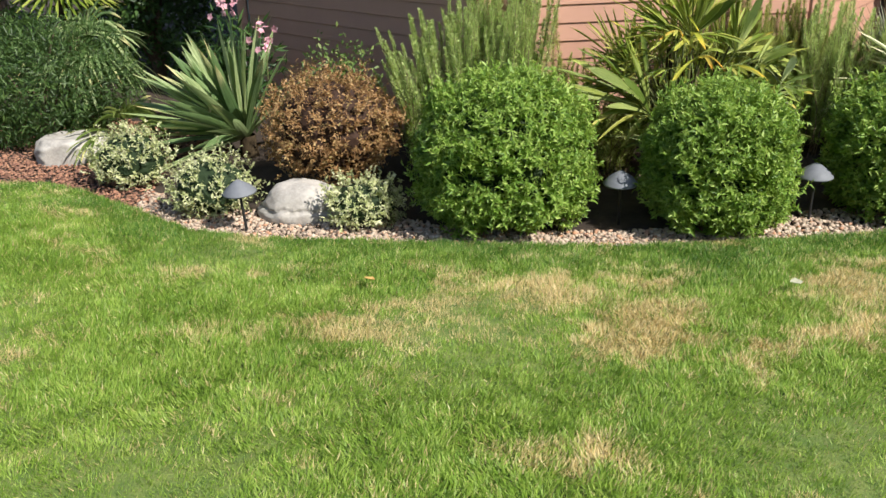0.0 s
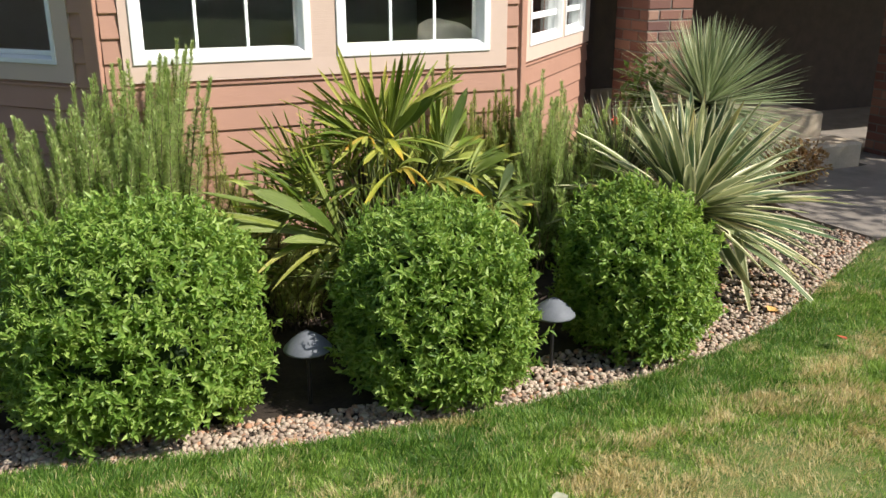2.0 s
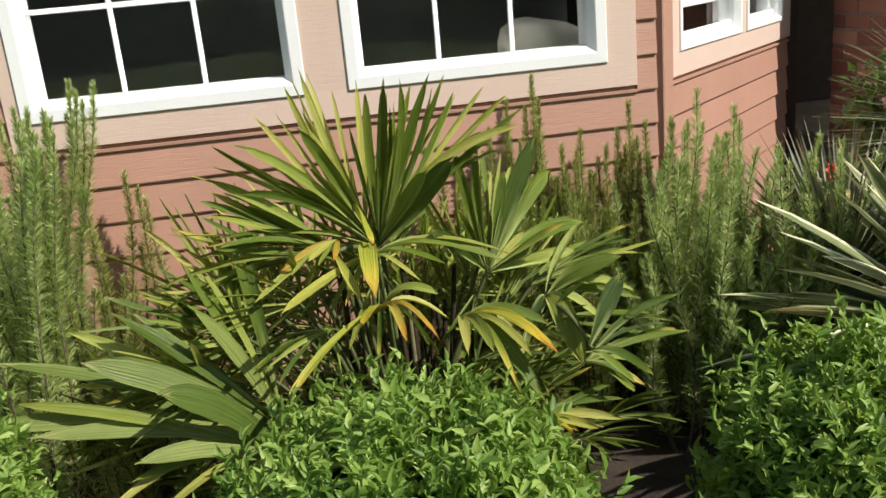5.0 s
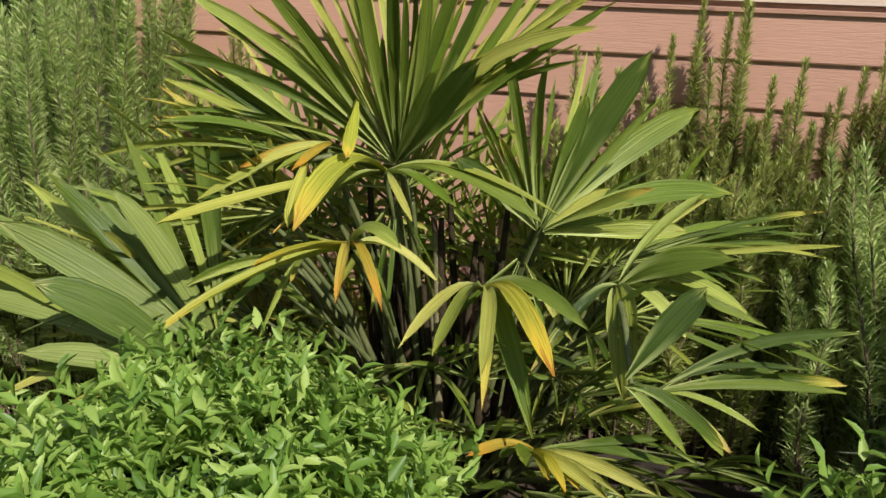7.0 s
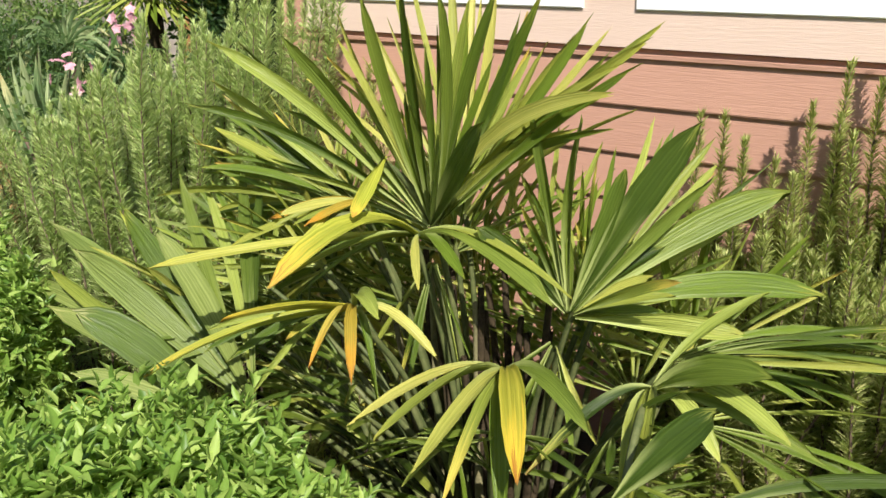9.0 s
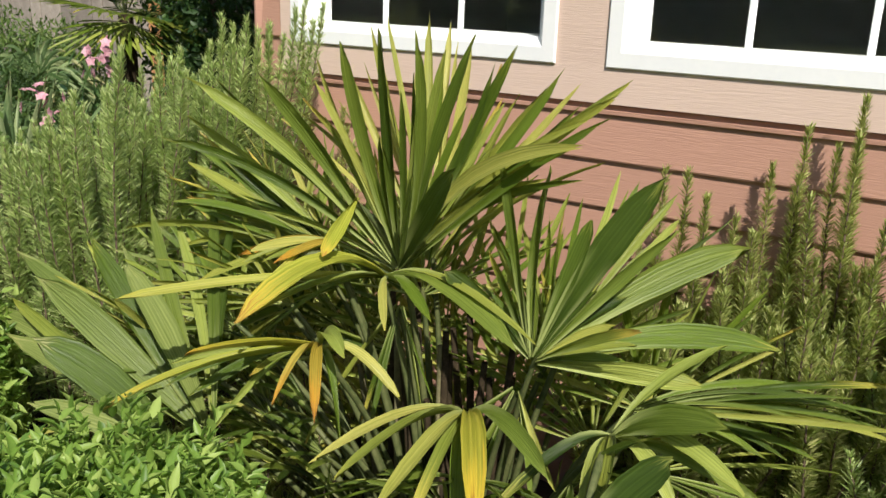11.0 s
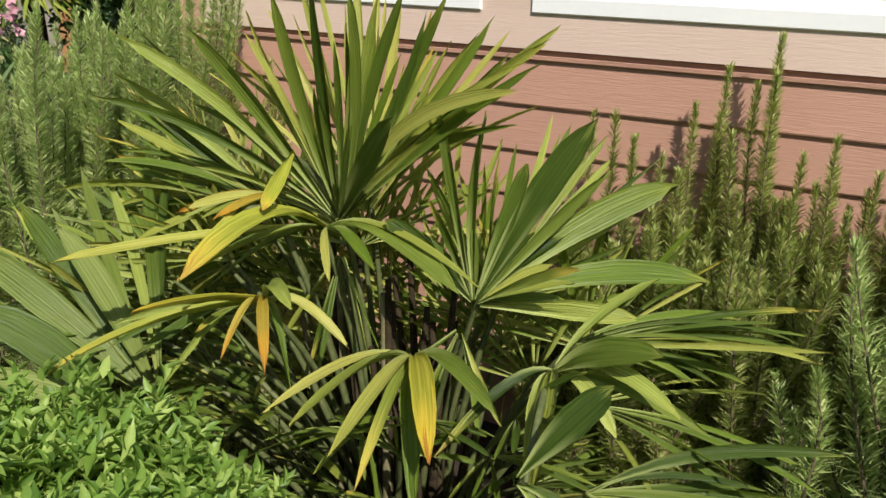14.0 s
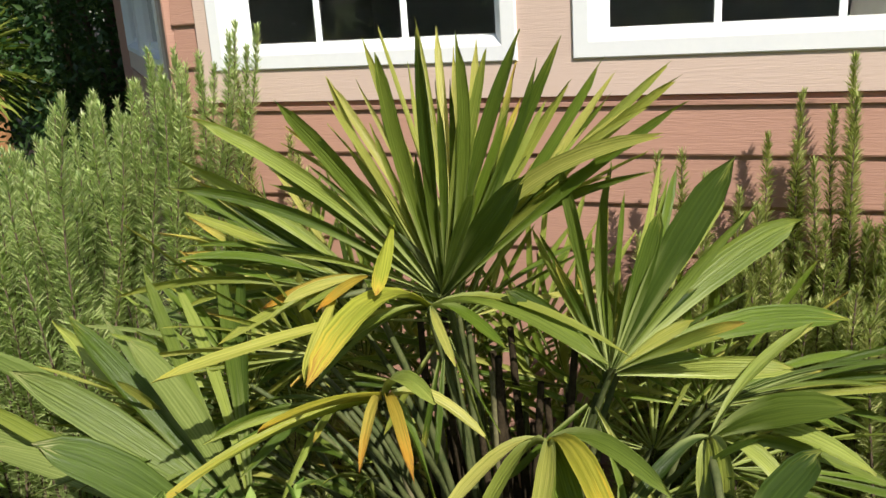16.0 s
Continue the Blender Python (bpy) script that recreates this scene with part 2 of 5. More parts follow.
PALMGOLD = blade("golden_palm_leaflet", [(0.05, (0.46, 0.48, 0.06)), (0.5, (0.54, 0.54, 0.08)), (0.95, (0.64, 0.60, 0.14))], None, ((0.66, 0.52, 0.07), (0.50, 0.28, 0.06)), 0.6, 20.0, 0.36, 0.3, (0.6, 0.64, 0.09))
# greyer, flatter green than PALMLEAF
PALMPALE = blade("greyish_palm_leaflet", [(0.05, (0.07, 0.12, 0.022)), (0.5, (0.155, 0.22, 0.045)), (0.95, (0.32, 0.37, 0.11))], None, ((0.56, 0.50, 0.20), (0.48, 0.34, 0.16)), 0.18, 26.0, 0.40, 0.22, (0.5, 0.55, 0.12))
PALMSPLIT = blade("split_yellow_palm_leaflet", [(0.05, (0.42, 0.40, 0.05)), (0.5, (0.56, 0.48, 0.06)), (0.95, (0.62, 0.54, 0.10))], None, ((0.68, 0.50, 0.05), (0.42, 0.18, 0.03)), 1.0, 16.0, 0.42, 0.3, (0.6, 0.55, 0.08))
# Dark green fresh leaflets; also holds shade for inner, low and turned-away leaves.
PALMDARK = blade("fresh_shaded_palm_leaflet", [(0.05, (0.04, 0.075, 0.010)), (0.5, (0.105, 0.16, 0.020)), (0.95, (0.25, 0.31, 0.05))], None, ((0.40, 0.42, 0.08), (0.32, 0.20, 0.06)), 0.06, 22.0, 0.46, 0.25, (0.40, 0.54, 0.06), pale_foot=(0.50, 0.56, 0.20))
AGAVELEAF = blade("striped_yucca_leaf", [(0.1, (0.045, 0.10, 0.045)), (0.5, (0.12, 0.19, 0.085)), (0.9, (0.46, 0.48, 0.24))], (0.88, 0.84, 0.54), ((0.60, 0.52, 0.22), (0.30, 0.18, 0.08)), 0.12, 8.0, 0.42, 0.25, (0.6, 0.6, 0.28), 0.32)
THINLEAF = blade("thin_yucca_leaf", [(0.1, (0.18, 0.25, 0.13)), (0.5, (0.42, 0.49, 0.29)), (0.9, (0.70, 0.72, 0.48))], None, ((0.66, 0.62, 0.38), (0.45, 0.38, 0.24)), 0.1, 6.0, 0.42, 0.25, (0.55, 0.6, 0.3))
SWORDLEAF = blade("green_yucca_leaf", [(0.05, (0.10, 0.18, 0.07)), (0.5, (0.26, 0.37, 0.16)), (0.95, (0.62, 0.68, 0.36))], None, ((0.60, 0.58, 0.28), (0.35, 0.24, 0.10)), 0.12, 10.0, 0.42, 0.25, (0.5, 0.6, 0.2))
REDLEAF = blade("red_yucca_leaf", [(0.1, (0.13, 0.16, 0.11)), (0.5, (0.30, 0.31, 0.22)), (0.9, (0.55, 0.46, 0.36))], None, ((0.50, 0.30, 0.22), (0.40, 0.25, 0.2)), 0.1, 6.0, 0.5, 0.1)
STALK = plain("palm_stalk", (0.06, 0.085, 0.025), (0.15, 0.16, 0.06), 0.6, 25.0, 120.0, 0.4, 0.003)
DRYSTALK = plain("dry_stalk", (0.12, 0.11, 0.05), (0.26, 0.23, 0.12), 0.8, 25.0, 120.0, 0.4, 0.003)
PALMTRUNK = plain("palm_trunk_fibre", (0.024, 0.018, 0.011), (0.075, 0.055, 0.032), 0.95, 22.0, 140.0, 0.8, 0.01, 0.1)
DRYLEAF = plain("dry_leaf", (0.50, 0.26, 0.07), (0.68, 0.42, 0.14), 0.8, 20.0, 90.0, 0.3, 0.002)
REDDRY = plain("red_dry_leaf", (0.40, 0.07, 0.03), (0.55, 0.14, 0.06), 0.8, 20.0, 90.0, 0.3, 0.002)
PALEDRY = plain("pale_dry_leaf", (0.24, 0.25, 0.17), (0.38, 0.37, 0.27), 0.9, 20.0, 90.0, 0.3, 0.002, 0.2)


def make_grass(name, stops):
    m, nt, b = nodes_of(name)
    rnd = nt.nodes.new("ShaderNodeNewGeometry").outputs["Random Per Island"]
    big = noise_node(nt, 1.7, 3.0, 0.6)
    tuft = noise_node(nt, 16.0, 4.0, 0.7)
    both = maths(nt, "ADD", maths(nt, "MULTIPLY", big.outputs[0], 0.5), maths(nt, "MULTIPLY", tuft.outputs[0], 0.7))
    col = ramp(nt, maths(nt, "ADD", maths(nt, "MULTIPLY", rnd, 0.4), maths(nt, "SUBTRACT", both, 0.3)), stops)
    nt.links.new(col, b.inputs["Base Color"])
    b.inputs["Roughness"].default_value = 0.5
    t = nt.nodes.new("ShaderNodeBsdfTranslucent")
    nt.links.new(col, t.inputs["Color"])
    mix = nt.nodes.new("ShaderNodeMixShader")
    mix.inputs[0].default_value = 0.42
    nt.links.new(b.outputs[0], mix.inputs[1])
    nt.links.new(t.outputs[0], mix.inputs[2])
    nt.links.new(mix.outputs[0], nt.nodes["Material Output"].inputs[0])
    return m


GRASS = make_grass("lawn_blade", [(0.15, (0.10, 0.215, 0.024)), (0.5, (0.265, 0.41, 0.056)), (0.85, (0.50, 0.61, 0.15))])
LUSH = make_grass("lush_lawn_blade", [(0.15, (0.04, 0.12, 0.014)), (0.5, (0.115, 0.235, 0.03)), (0.85, (0.26, 0.40, 0.075))])
STRAW = make_grass("dry_lawn_blade", [(0.15, (0.40, 0.36, 0.14)), (0.5, (0.70, 0.56, 0.27)), (0.85, (0.90, 0.78, 0.48))])
TURF = plain("turf", (0.07, 0.13, 0.022), (0.18, 0.215, 0.055), 0.95, 14.0, 120.0, 0.9, 0.02)


def pebbles(name, stops, rough=0.8):
    m, nt, b = nodes_of(name)
    rnd = nt.nodes.new("ShaderNodeNewGeometry").outputs["Random Per Island"]
    n = noise_node(nt, 90.0, 4.0)
    col = mixed(nt, maths(nt, "MULTIPLY", n.outputs[0], 0.45), ramp(nt, rnd, stops), (0.30, 0.24, 0.2))
    nt.links.new(col, b.inputs["Base Color"])
    b.inputs["Roughness"].default_value = rough
    bumped(nt, b, n.outputs[0], 0.4, 0.003)
    return m


GRAVEL = pebbles("river_gravel", [(0.0, (0.22, 0.155, 0.11)), (0.35, (0.42, 0.32, 0.235)), (0.7, (0.56, 0.46, 0.35)), (0.85, (0.46, 0.21, 0.10)), (1.0, (0.66, 0.57, 0.46))])
CHIPS = pebbles("bark_chips", [(0.0, (0.14, 0.05, 0.03)), (0.5, (0.32, 0.13, 0.07)), (1.0, (0.46, 0.23, 0.13))], 0.95)


def make_brick():
    m, nt, b = nodes_of("brick_face")
    rnd = nt.nodes.new("ShaderNodeObjectInfo").outputs["Random"]
    n = noise_node(nt, 40.0, 5.0)
    col = ramp(nt, rnd, [(0.0, (0.13, 0.065, 0.06)), (0.35, (0.23, 0.105, 0.08)), (0.7, (0.33, 0.165, 0.12)), (1.0, (0.42, 0.25, 0.18))])
    nt.links.new(mixed(nt, maths(nt, "MULTIPLY", n.outputs[0], 0.4), col, (0.16, 0.08, 0.06)), b.inputs["Base Color"])
    b.inputs["Roughness"].default_value = 0.85
    bumped(nt, b, n.outputs[0], 0.5, 0.004)
    return m


BRICK = make_brick()


def make_glass():
    m, nt, b = nodes_of("window_glass")
    b.inputs["Transmission Weight"].default_value, b.inputs["Roughness"].default_value, b.inputs["IOR"].default_value = 1.0, 0.0, 1.45
    b.inputs["Base Color"].default_value = (0.86, 0.90, 0.90, 1)
    return m


GLASS = make_glass()


# ---- mesh helpers ----
def mesh_of(name, verts, faces, mat, uv=None, smooth=False):
    verts, faces = np.asarray(verts, np.float32), np.asarray(faces, np.int32)
    me = bpy.data.meshes.new(name)
    k = faces.shape[1]
    me.vertices.add(len(verts))
    me.vertices.foreach_set("co", verts.ravel())
    me.loops.add(faces.size)
    me.loops.foreach_set("vertex_index", faces.ravel())
    me.polygons.add(len(faces))
    me.polygons.foreach_set("loop_start", np.arange(0, faces.size, k, dtype=np.int32))
    me.update(calc_edges=True)
    if uv is not None:
        lay = me.uv_layers.new(name="UVMap")
        lay.data.foreach_set("uv", np.asarray(uv, np.float32)[faces.ravel()].ravel())
    if smooth:
        me.polygons.foreach_set("use_smooth", np.ones(len(faces), bool))
    me.materials.append(mat)
    return me


def thing(name, label, category, group="", kind="", at=None):
    ob = new(name)
    ob.empty_display_size = 0.1
    if at is not None:
        ob.matrix_world = at if isinstance(at, Matrix) else Matrix.Translation(at)
    return tagged(ob, label, category, group, kind)


def part(name, me, parent, label="", m=None):
    ob = new(name, me)
    if m is not None:
        ob.matrix_basis = m
    ob.parent = parent
    return tagged(ob, label)


def bm_mesh(name, bm, mat, smooth=False):
    me = bpy.data.meshes.new(name)
    bm.to_mesh(me)
    bm.free()
    me.materials.append(mat)
    if smooth:
        me.polygons.foreach_set("use_smooth", np.ones(len(me.polygons), bool))
    return me


def box_mesh(name, x0, x1, y0, y1, z0, z1, mat, bevel=0.003):
    bm = bmesh.new()
    bmesh.ops.create_cube(bm, size=1.0)
    for v in bm.verts:
        v.co = Vector(((x0 + x1) / 2 + v.co.x * (x1 - x0), (y0 + y1) / 2 + v.co.y * (y1 - y0), (z0 + z1) / 2 + v.co.z * (z1 - z0)))
    if bevel:
        bmesh.ops.bevel(bm, geom=list(bm.edges), offset=bevel, segments=1, affect="EDGES")
    return bm_mesh(name, bm, mat)


def unit(v):
    v = np.asarray(v, float)
    return v / np.maximum(np.linalg.norm(v, axis=-1, keepdims=True), 1e-9)


def tube_geo(points, radii, sides=7):
    p = np.asarray(points, float)
    tan = unit(np.gradient(p, axis=0))
    ref = np.where(np.abs(tan[:, 2:3]) > 0.9, np.array([[1.0, 0, 0]]), np.array([[0, 0, 1.0]]))
    a = unit(np.cross(tan, ref))
    b = np.cross(tan, a)
    th = np.linspace(0, 2 * np.pi, sides, endpoint=False)
    ring = a[:, None] * np.cos(th)[None, :, None] + b[:, None] * np.sin(th)[None, :, None]
    v = (p[:, None] + ring * np.asarray(radii, float)[:, None, None]).reshape(-1, 3)
    f = [(i * sides + j, i * sides + (j + 1) % sides, (i + 1) * sides + (j + 1) % sides, (i + 1) * sides + j) for i in range(len(p) - 1) for j in range(sides)]
    return v, np.array(f)


def join_geo(items):
    vs, fs, n = [], [], 0
    for v, f in items:
        vs.append(v)
        fs.append(np.asarray(f) + n)
        n += len(v)
    return np.concatenate(vs), np.concatenate(fs)


LEAF_T = np.array([[0, 0, 0], [0.42, -0.5, 0.10], [0.45, 0, 0], [0.42, 0.5, 0.10], [1, 0, -0.06]])
LEAF_F = np.array([[0, 2, 1], [0, 3, 2], [1, 2, 4], [2, 3, 4]])


OVATE_T = np.array([[0, 0, 0], [0.26, -0.46, 0.12], [0.62, -0.33, 0.06], [1, 0, -0.22], [0.62, 0.33, 0.06], [0.26, 0.46, 0.12], [0.46, 0, -0.06]])
OVATE_F = np.array([[0, 6, 1], [1, 6, 2], [2, 6, 3], [3, 6, 4], [4, 6, 5], [5, 6, 0]])


def leaves_geo(pos, axis, up, length, width, shape=None):
    """Small folded leaves: base, axis, the side that faces the light, length and width of each."""
    ax = unit(axis)
    side = unit(np.cross(ax, up))
    nor = np.cross(side, ax)
    L, W = np.asarray(length)[:, None, None], np.asarray(width)[:, None, None]
    T, faces = (OVATE_T, OVATE_F) if shape == "ovate" else (LEAF_T, LEAF_F)
    v = pos[:, None] + T[None, :, 0:1] * L * ax[:, None] + T[None, :, 1:2] * W * side[:, None] + T[None, :, 2:3] * W * nor[:, None] * 2
    f = faces[None] + (np.arange(len(pos)) * len(T))[:, None, None]
    return v.reshape(-1, 3), f.reshape(-1, 3)


def strap_geo(base, way, length, width, droop, nor, seg=7, fold=0.22, profile="lance", twist=0.0, kink=None, bow=0.0):
    """A strap leaf with a folded cross-section that arches down along its length. Gives vertices, quads and UV."""
    way, nor = unit(way), unit(nor)
    s = np.linspace(0, 1, seg + 1)
    p = np.asarray(base, float) + way[None] * (length * s)[:, None]
    p[:, 2] -= droop * length * s ** 2.2
    p += np.cross(way, nor)[None] * (bow * length * (s ** 2 - 0.6 * s))[:, None]
    if kink:
        at, fall = kink
        p[:, 2] -= np.maximum(s - at, 0) * length * fall
        p -= way[None] * (np.maximum(s - at, 0) * length * min(fall, 0.8) * 0.55)[:, None]
    tan = unit(np.gradient(p, axis=0))
    side = unit(np.cross(tan, nor))
    up = np.cross(side, tan)
    ang = twist * s
    side, up = side * np.cos(ang)[:, None] + up * np.sin(ang)[:, None], up * np.cos(ang)[:, None] - side * np.sin(ang)[:, None]
    if profile == "lance":
        w = np.interp(s, [0, 0.15, 0.55, 0.84, 0.96, 1.0], [0.28, 0.52, 1.0, 0.86, 0.50, 0.12])
    elif profile == "point":
        w = np.interp(s, [0, 0.12, 0.42, 0.7, 0.9, 1.0], [0.32, 0.55, 1.0, 0.78, 0.34, 0.02])
    elif profile == "dagger":
        w = np.interp(s, [0, 0.1, 0.55, 0.85, 1.0], [1.0, 0.85, 0.95, 0.5, 0.02])
    else:
        w = np.interp(s, [0, 0.1, 0.7, 1.0], [1.0, 0.9, 0.7, 0.05])
    h = (w * width / 2)[:, None]
    v = np.stack([p - side * h + up * h * fold * 2, p, p + side * h + up * h * fold * 2], 1).reshape(-1, 3)
    uv = np.stack([np.tile([0.0, 0.5, 1.0], seg + 1), np.repeat(s, 3)], 1)
    i = np.arange(seg)[:, None] * 3
    f = np.concatenate([np.concatenate([i, i + 1, i + 4, i + 3], 1), np.concatenate([i + 1, i + 2, i + 5, i + 4], 1)])
    return v, f, uv


# ---- the ground ----
EDGE_X = [-9, -3.9, -3.3, -2.92, -2.66, -2.27, -1.9, -1.45, -0.78, -0.2, 0.39, 1.25, 1.75, 2.13, 2.57, 2.9, 3.38, 4.03, 4.5, 9]
EDGE_Y = [0.3, -0.15, -0.27, -0.38, -0.57, -0.92, -1.28, -1.47, -1.61, -1.73, -1.84, -1.87, -1.85, -1.78, -1.65, -1.48, -1.23, -0.86, -0.72, -0.60]


def edge_y(x):
    return np.interp(x, EDGE_X, EDGE_Y)


def ground_z(x, y):
    x, y = np.asarray(x, float), np.asarray(y, float)
    d = np.maximum(edge_y(x) - y, 0)
    lawn = 0.025 + 0.20 * (1 - np.exp(-d / 1.15)) + 0.055 * np.minimum(d, 5.0)
    return np.where(d > 0, lawn, 0.0)


def make_ground():
    xs = np.unique(np.concatenate([np.linspace(-5, 7, 121), np.linspace(-400, -5, 14), np.linspace(7, 400, 14)]))
    off = np.unique(np.concatenate([[-400, -100, -40, -20, -12, -8], np.linspace(-6, -0.1, 50), [-0.05, -0.02, 0.0, 0.015, 0.05], np.linspace(0.15, 5, 25), [8, 15, 40, 100, 400]]))
    gx, go = np.meshgrid(xs, off, indexing="ij")
    gy = edge_y(gx) + go
    gz = ground_z(gx, gy) + 0.012 * np.sin(gx * 3.1) * np.sin(gy * 2.7) * (np.abs(go) > 0.3)
    v = np.stack([gx, gy, gz], -1).reshape(-1, 3)
    n = len(off)
    i = (np.arange(len(xs) - 1)[:, None] * n + np.arange(n - 1)[None]).ravel()
    f = np.stack([i, i + n, i + n + 1, i + 1], 1)
    me = mesh_of("ground", v, f, SOIL, smooth=True)
    me.materials.append(TURF)
    mid = v[f].mean(1)
    me.polygons.foreach_set("material_index", (mid[:, 1] < edge_y(mid[:, 0])).astype(np.int32))
    return tagged(new("ground", me), "dark planting soil and turf of a gently sloping front yard", "ground", kind="structure")


make_ground()


DRY = [(-0.83, -2.95, 0.24), (-0.69, -2.74, 0.20), (-0.21, -2.72, 0.22), (0.11, -2.80, 0.26), (-0.05, -3.08, 0.26), (0.22, -3.12, 0.22),
       (1.05, -2.84, 0.20), (1.08, -2.62, 0.16), (1.55, -2.46, 0.20), (1.62, -2.66, 0.24), (1.52, -2.92, 0.22), (1.34, -2.83, 0.20),
       (2.15, -2.45, 0.26), (2.60, -2.23, 0.18), (-0.18, -2.42, 0.14), (0.30, -2.52, 0.16)]


def field(x, y, scale, seed):
    """Smooth noise over the plan, looked up from a grid."""
    gx, gy = np.arange(-5.0, 6.6, 0.025), np.arange(-7.0, 1.0, 0.025)
    g = np.array([[noise.noise(Vector((a * scale, b * scale, seed))) for b in gy] for a in gx])
    u, v = np.clip((x + 5.0) / 0.025, 0, len(gx) - 1.01), np.clip((y + 7.0) / 0.025, 0, len(gy) - 1.01)
    i, j = u.astype(int), v.astype(int)
    u, v = u - i, v - j
    return (g[i, j] * (1 - u) + g[i + 1, j] * u) * (1 - v) + (g[i, j + 1] * (1 - u) + g[i + 1, j + 1] * u) * v


def dryness(x, y):
    d = np.zeros(len(x))
    for cx, cy, r in DRY:
        d = np.maximum(d, np.exp(-(((x - cx) / 1.3) ** 2 + (y - cy) ** 2) / r ** 2))
    q = field(x, y, 3.0, 0) * 0.6 + field(x, y, 11.0, 3) * 0.5
    return np.clip(d * 1.25 + q * 1.9 - 0.21, 0.05, 0.94)


def make_lawn():
    rng = np.random.default_rng(4)
    near, far = 800000, 110000
    x = np.concatenate([rng.uniform(-2.9, 3.2, near) + rng.normal(0, 0.35, near), rng.uniform(-5.0, 6.5, far)])
    d = np.concatenate([rng.uniform(0.0, 1.0, near) ** 1.15 * np.clip(rng.normal(3.5, 0.4, near), 2.6, 4.8), rng.uniform(0.0, 4.6, far)])
    y = edge_y(x) - d - 0.012 + 0.03 * rng.standard_normal(len(x)) * (d < 0.05)
    dry = rng.random(len(x)) < dryness(x, y)
    pos = np.stack([x, y, ground_z(x, y) - 0.004], 1)
    n = len(x)
    clump = field(x, y, 14.0, 1) + 0.6 * field(x, y, 30.0, 7)
    comb = field(x, y, 5.0, 12) * 5.0
    ang = comb + rng.normal(0, 1.2, n)
    lean = rng.uniform(0.2, 1.5, n)
    way = unit(np.stack([np.cos(ang) * lean, np.sin(ang) * lean, np.ones(n)], 1))
    h = rng.uniform(0.016, 0.040, n) * np.clip(1.05 + 0.6 * clump, 0.65, 1.7)
    turn = rng.uniform(0, 2 * np.pi, n)
    side = unit(np.stack([np.cos(turn), np.sin(turn), np.zeros(n)], 1)) * rng.uniform(0.0016, 0.0034, n)[:, None]
    v = np.stack([pos - side, pos + side, pos + way * h[:, None]], 1).reshape(-1, 3)
    f = np.arange(n * 3).reshape(-1, 3)
    me = mesh_of("lawn", v, f, GRASS)
    me.materials.append(STRAW)
    me.materials.append(LUSH)
    lush = ~dry & (rng.random(n) < np.clip(0.95 - d / 0.9 + 0.5 * field(x, y, 2.2, 21), 0, 0.85))
    me.polygons.foreach_set("material_index", dry.astype(np.int32) + 2 * lush.astype(np.int32))
    tagged(new("lawn", me), "mown green lawn with dry straw-coloured patches", "lawn", kind="stuff")


make_lawn()


def stones_geo(pos, size, rng, squash=0.6):
    bm = bmesh.new()
    bmesh.ops.create_icosphere(bm, subdivisions=1, radius=1.0)
    t = np.array([v.co[:] for v in bm.verts])
    tf = np.array([[v.index for v in f.verts] for f in bm.faces])
    bm.free()
    n = len(pos)
    sc = size[:, None] * np.stack([rng.uniform(0.7, 1.25, n), rng.uniform(0.6, 1.0, n), squash * rng.uniform(0.7, 1.2, n)], 1)
    v = t[None] * (1 + 0.22 * rng.standard_normal((n, len(t), 1)).clip(-1.5, 1.5) * 0.7) * sc[:, None]
    a, c = rng.uniform(0, 2 * np.pi, n), rng.uniform(-0.6, 0.6, n)
    ca, sa, cc, ss = np.cos(a)[:, None], np.sin(a)[:, None], np.cos(c)[:, None], np.sin(c)[:, None]
    y, z = v[..., 1] * cc - v[..., 2] * ss, v[..., 1] * ss + v[..., 2] * cc
    x, y = v[..., 0] * ca - y * sa, v[..., 0] * sa + y * ca
    v = np.stack([x, y, z], -1) + pos[:, None]
    f = tf[None] + (np.arange(n) * len(t))[:, None, None]
    return v.reshape(-1, 3), f.reshape(-1, 3)


def make_gravel():
    rng = np.random.default_rng(7)
    n = 11500
    x = rng.uniform(-2.3, 4.35, n)
    d = rng.uniform(0.0, 1.0, n) ** 1.5 * np.interp(x, [-2.3, -1.0, -0.4, 0.4, 1.0, 1.5, 2.3, 3.0, 4.35], [0.35, 0.45, 0.22, 0.22, 0.22, 0.36, 0.42, 0.75, 0.8])
    y = edge_y(x) + 0.01 + d
    s = rng.uniform(0.007, 0.018, n)
    pos = np.stack([x, y, s * 0.25 + rng.uniform(0, 0.012, n)], 1)
    v, f = stones_geo(pos, s, rng)
    tagged(new("gravel", mesh_of("gravel", v, f, GRAVEL)), "pinkish tan rounded river gravel edging the bed", "gravel", kind="stuff")
    n = 15000
    x = rng.uniform(-4.5, -1.9, n)
    y = edge_y(x) + rng.uniform(0.01, 1.6, n)
    keep = (x < -2.25) | (y > 0.1)
    x, y = x[keep], y[keep]
    s = rng.uniform(0.006, 0.017, len(x))
    v, f = stones_geo(np.stack([x, y, rng.uniform(0.0, 0.02, len(x))], 1), s, rng, 0.28)
    tagged(new("bark_mulch", mesh_of("bark_mulch", v, f, CHIPS)), "reddish brown shredded bark mulch around the shrubs", "mulch", kind="stuff")


make_gravel()


# ---- the house ----
LAP = 0.118


def board_mesh(length, lap=LAP):
    """One lapped board: thin at the top, thick at the bottom edge, front towards -y, foot at z 0."""
    prof = [(0.0, -0.006), (-0.019, -0.006), (-0.021, -0.002), (-0.008, lap + 0.012), (0.0, lap + 0.012)]
    v = [(x, y, z) for x in (0, length) for y, z in prof]
    k = len(prof)
    bm = bmesh.new()
    vs = [bm.verts.new(c) for c in v]
    for i in range(k):
        j = (i + 1) % k
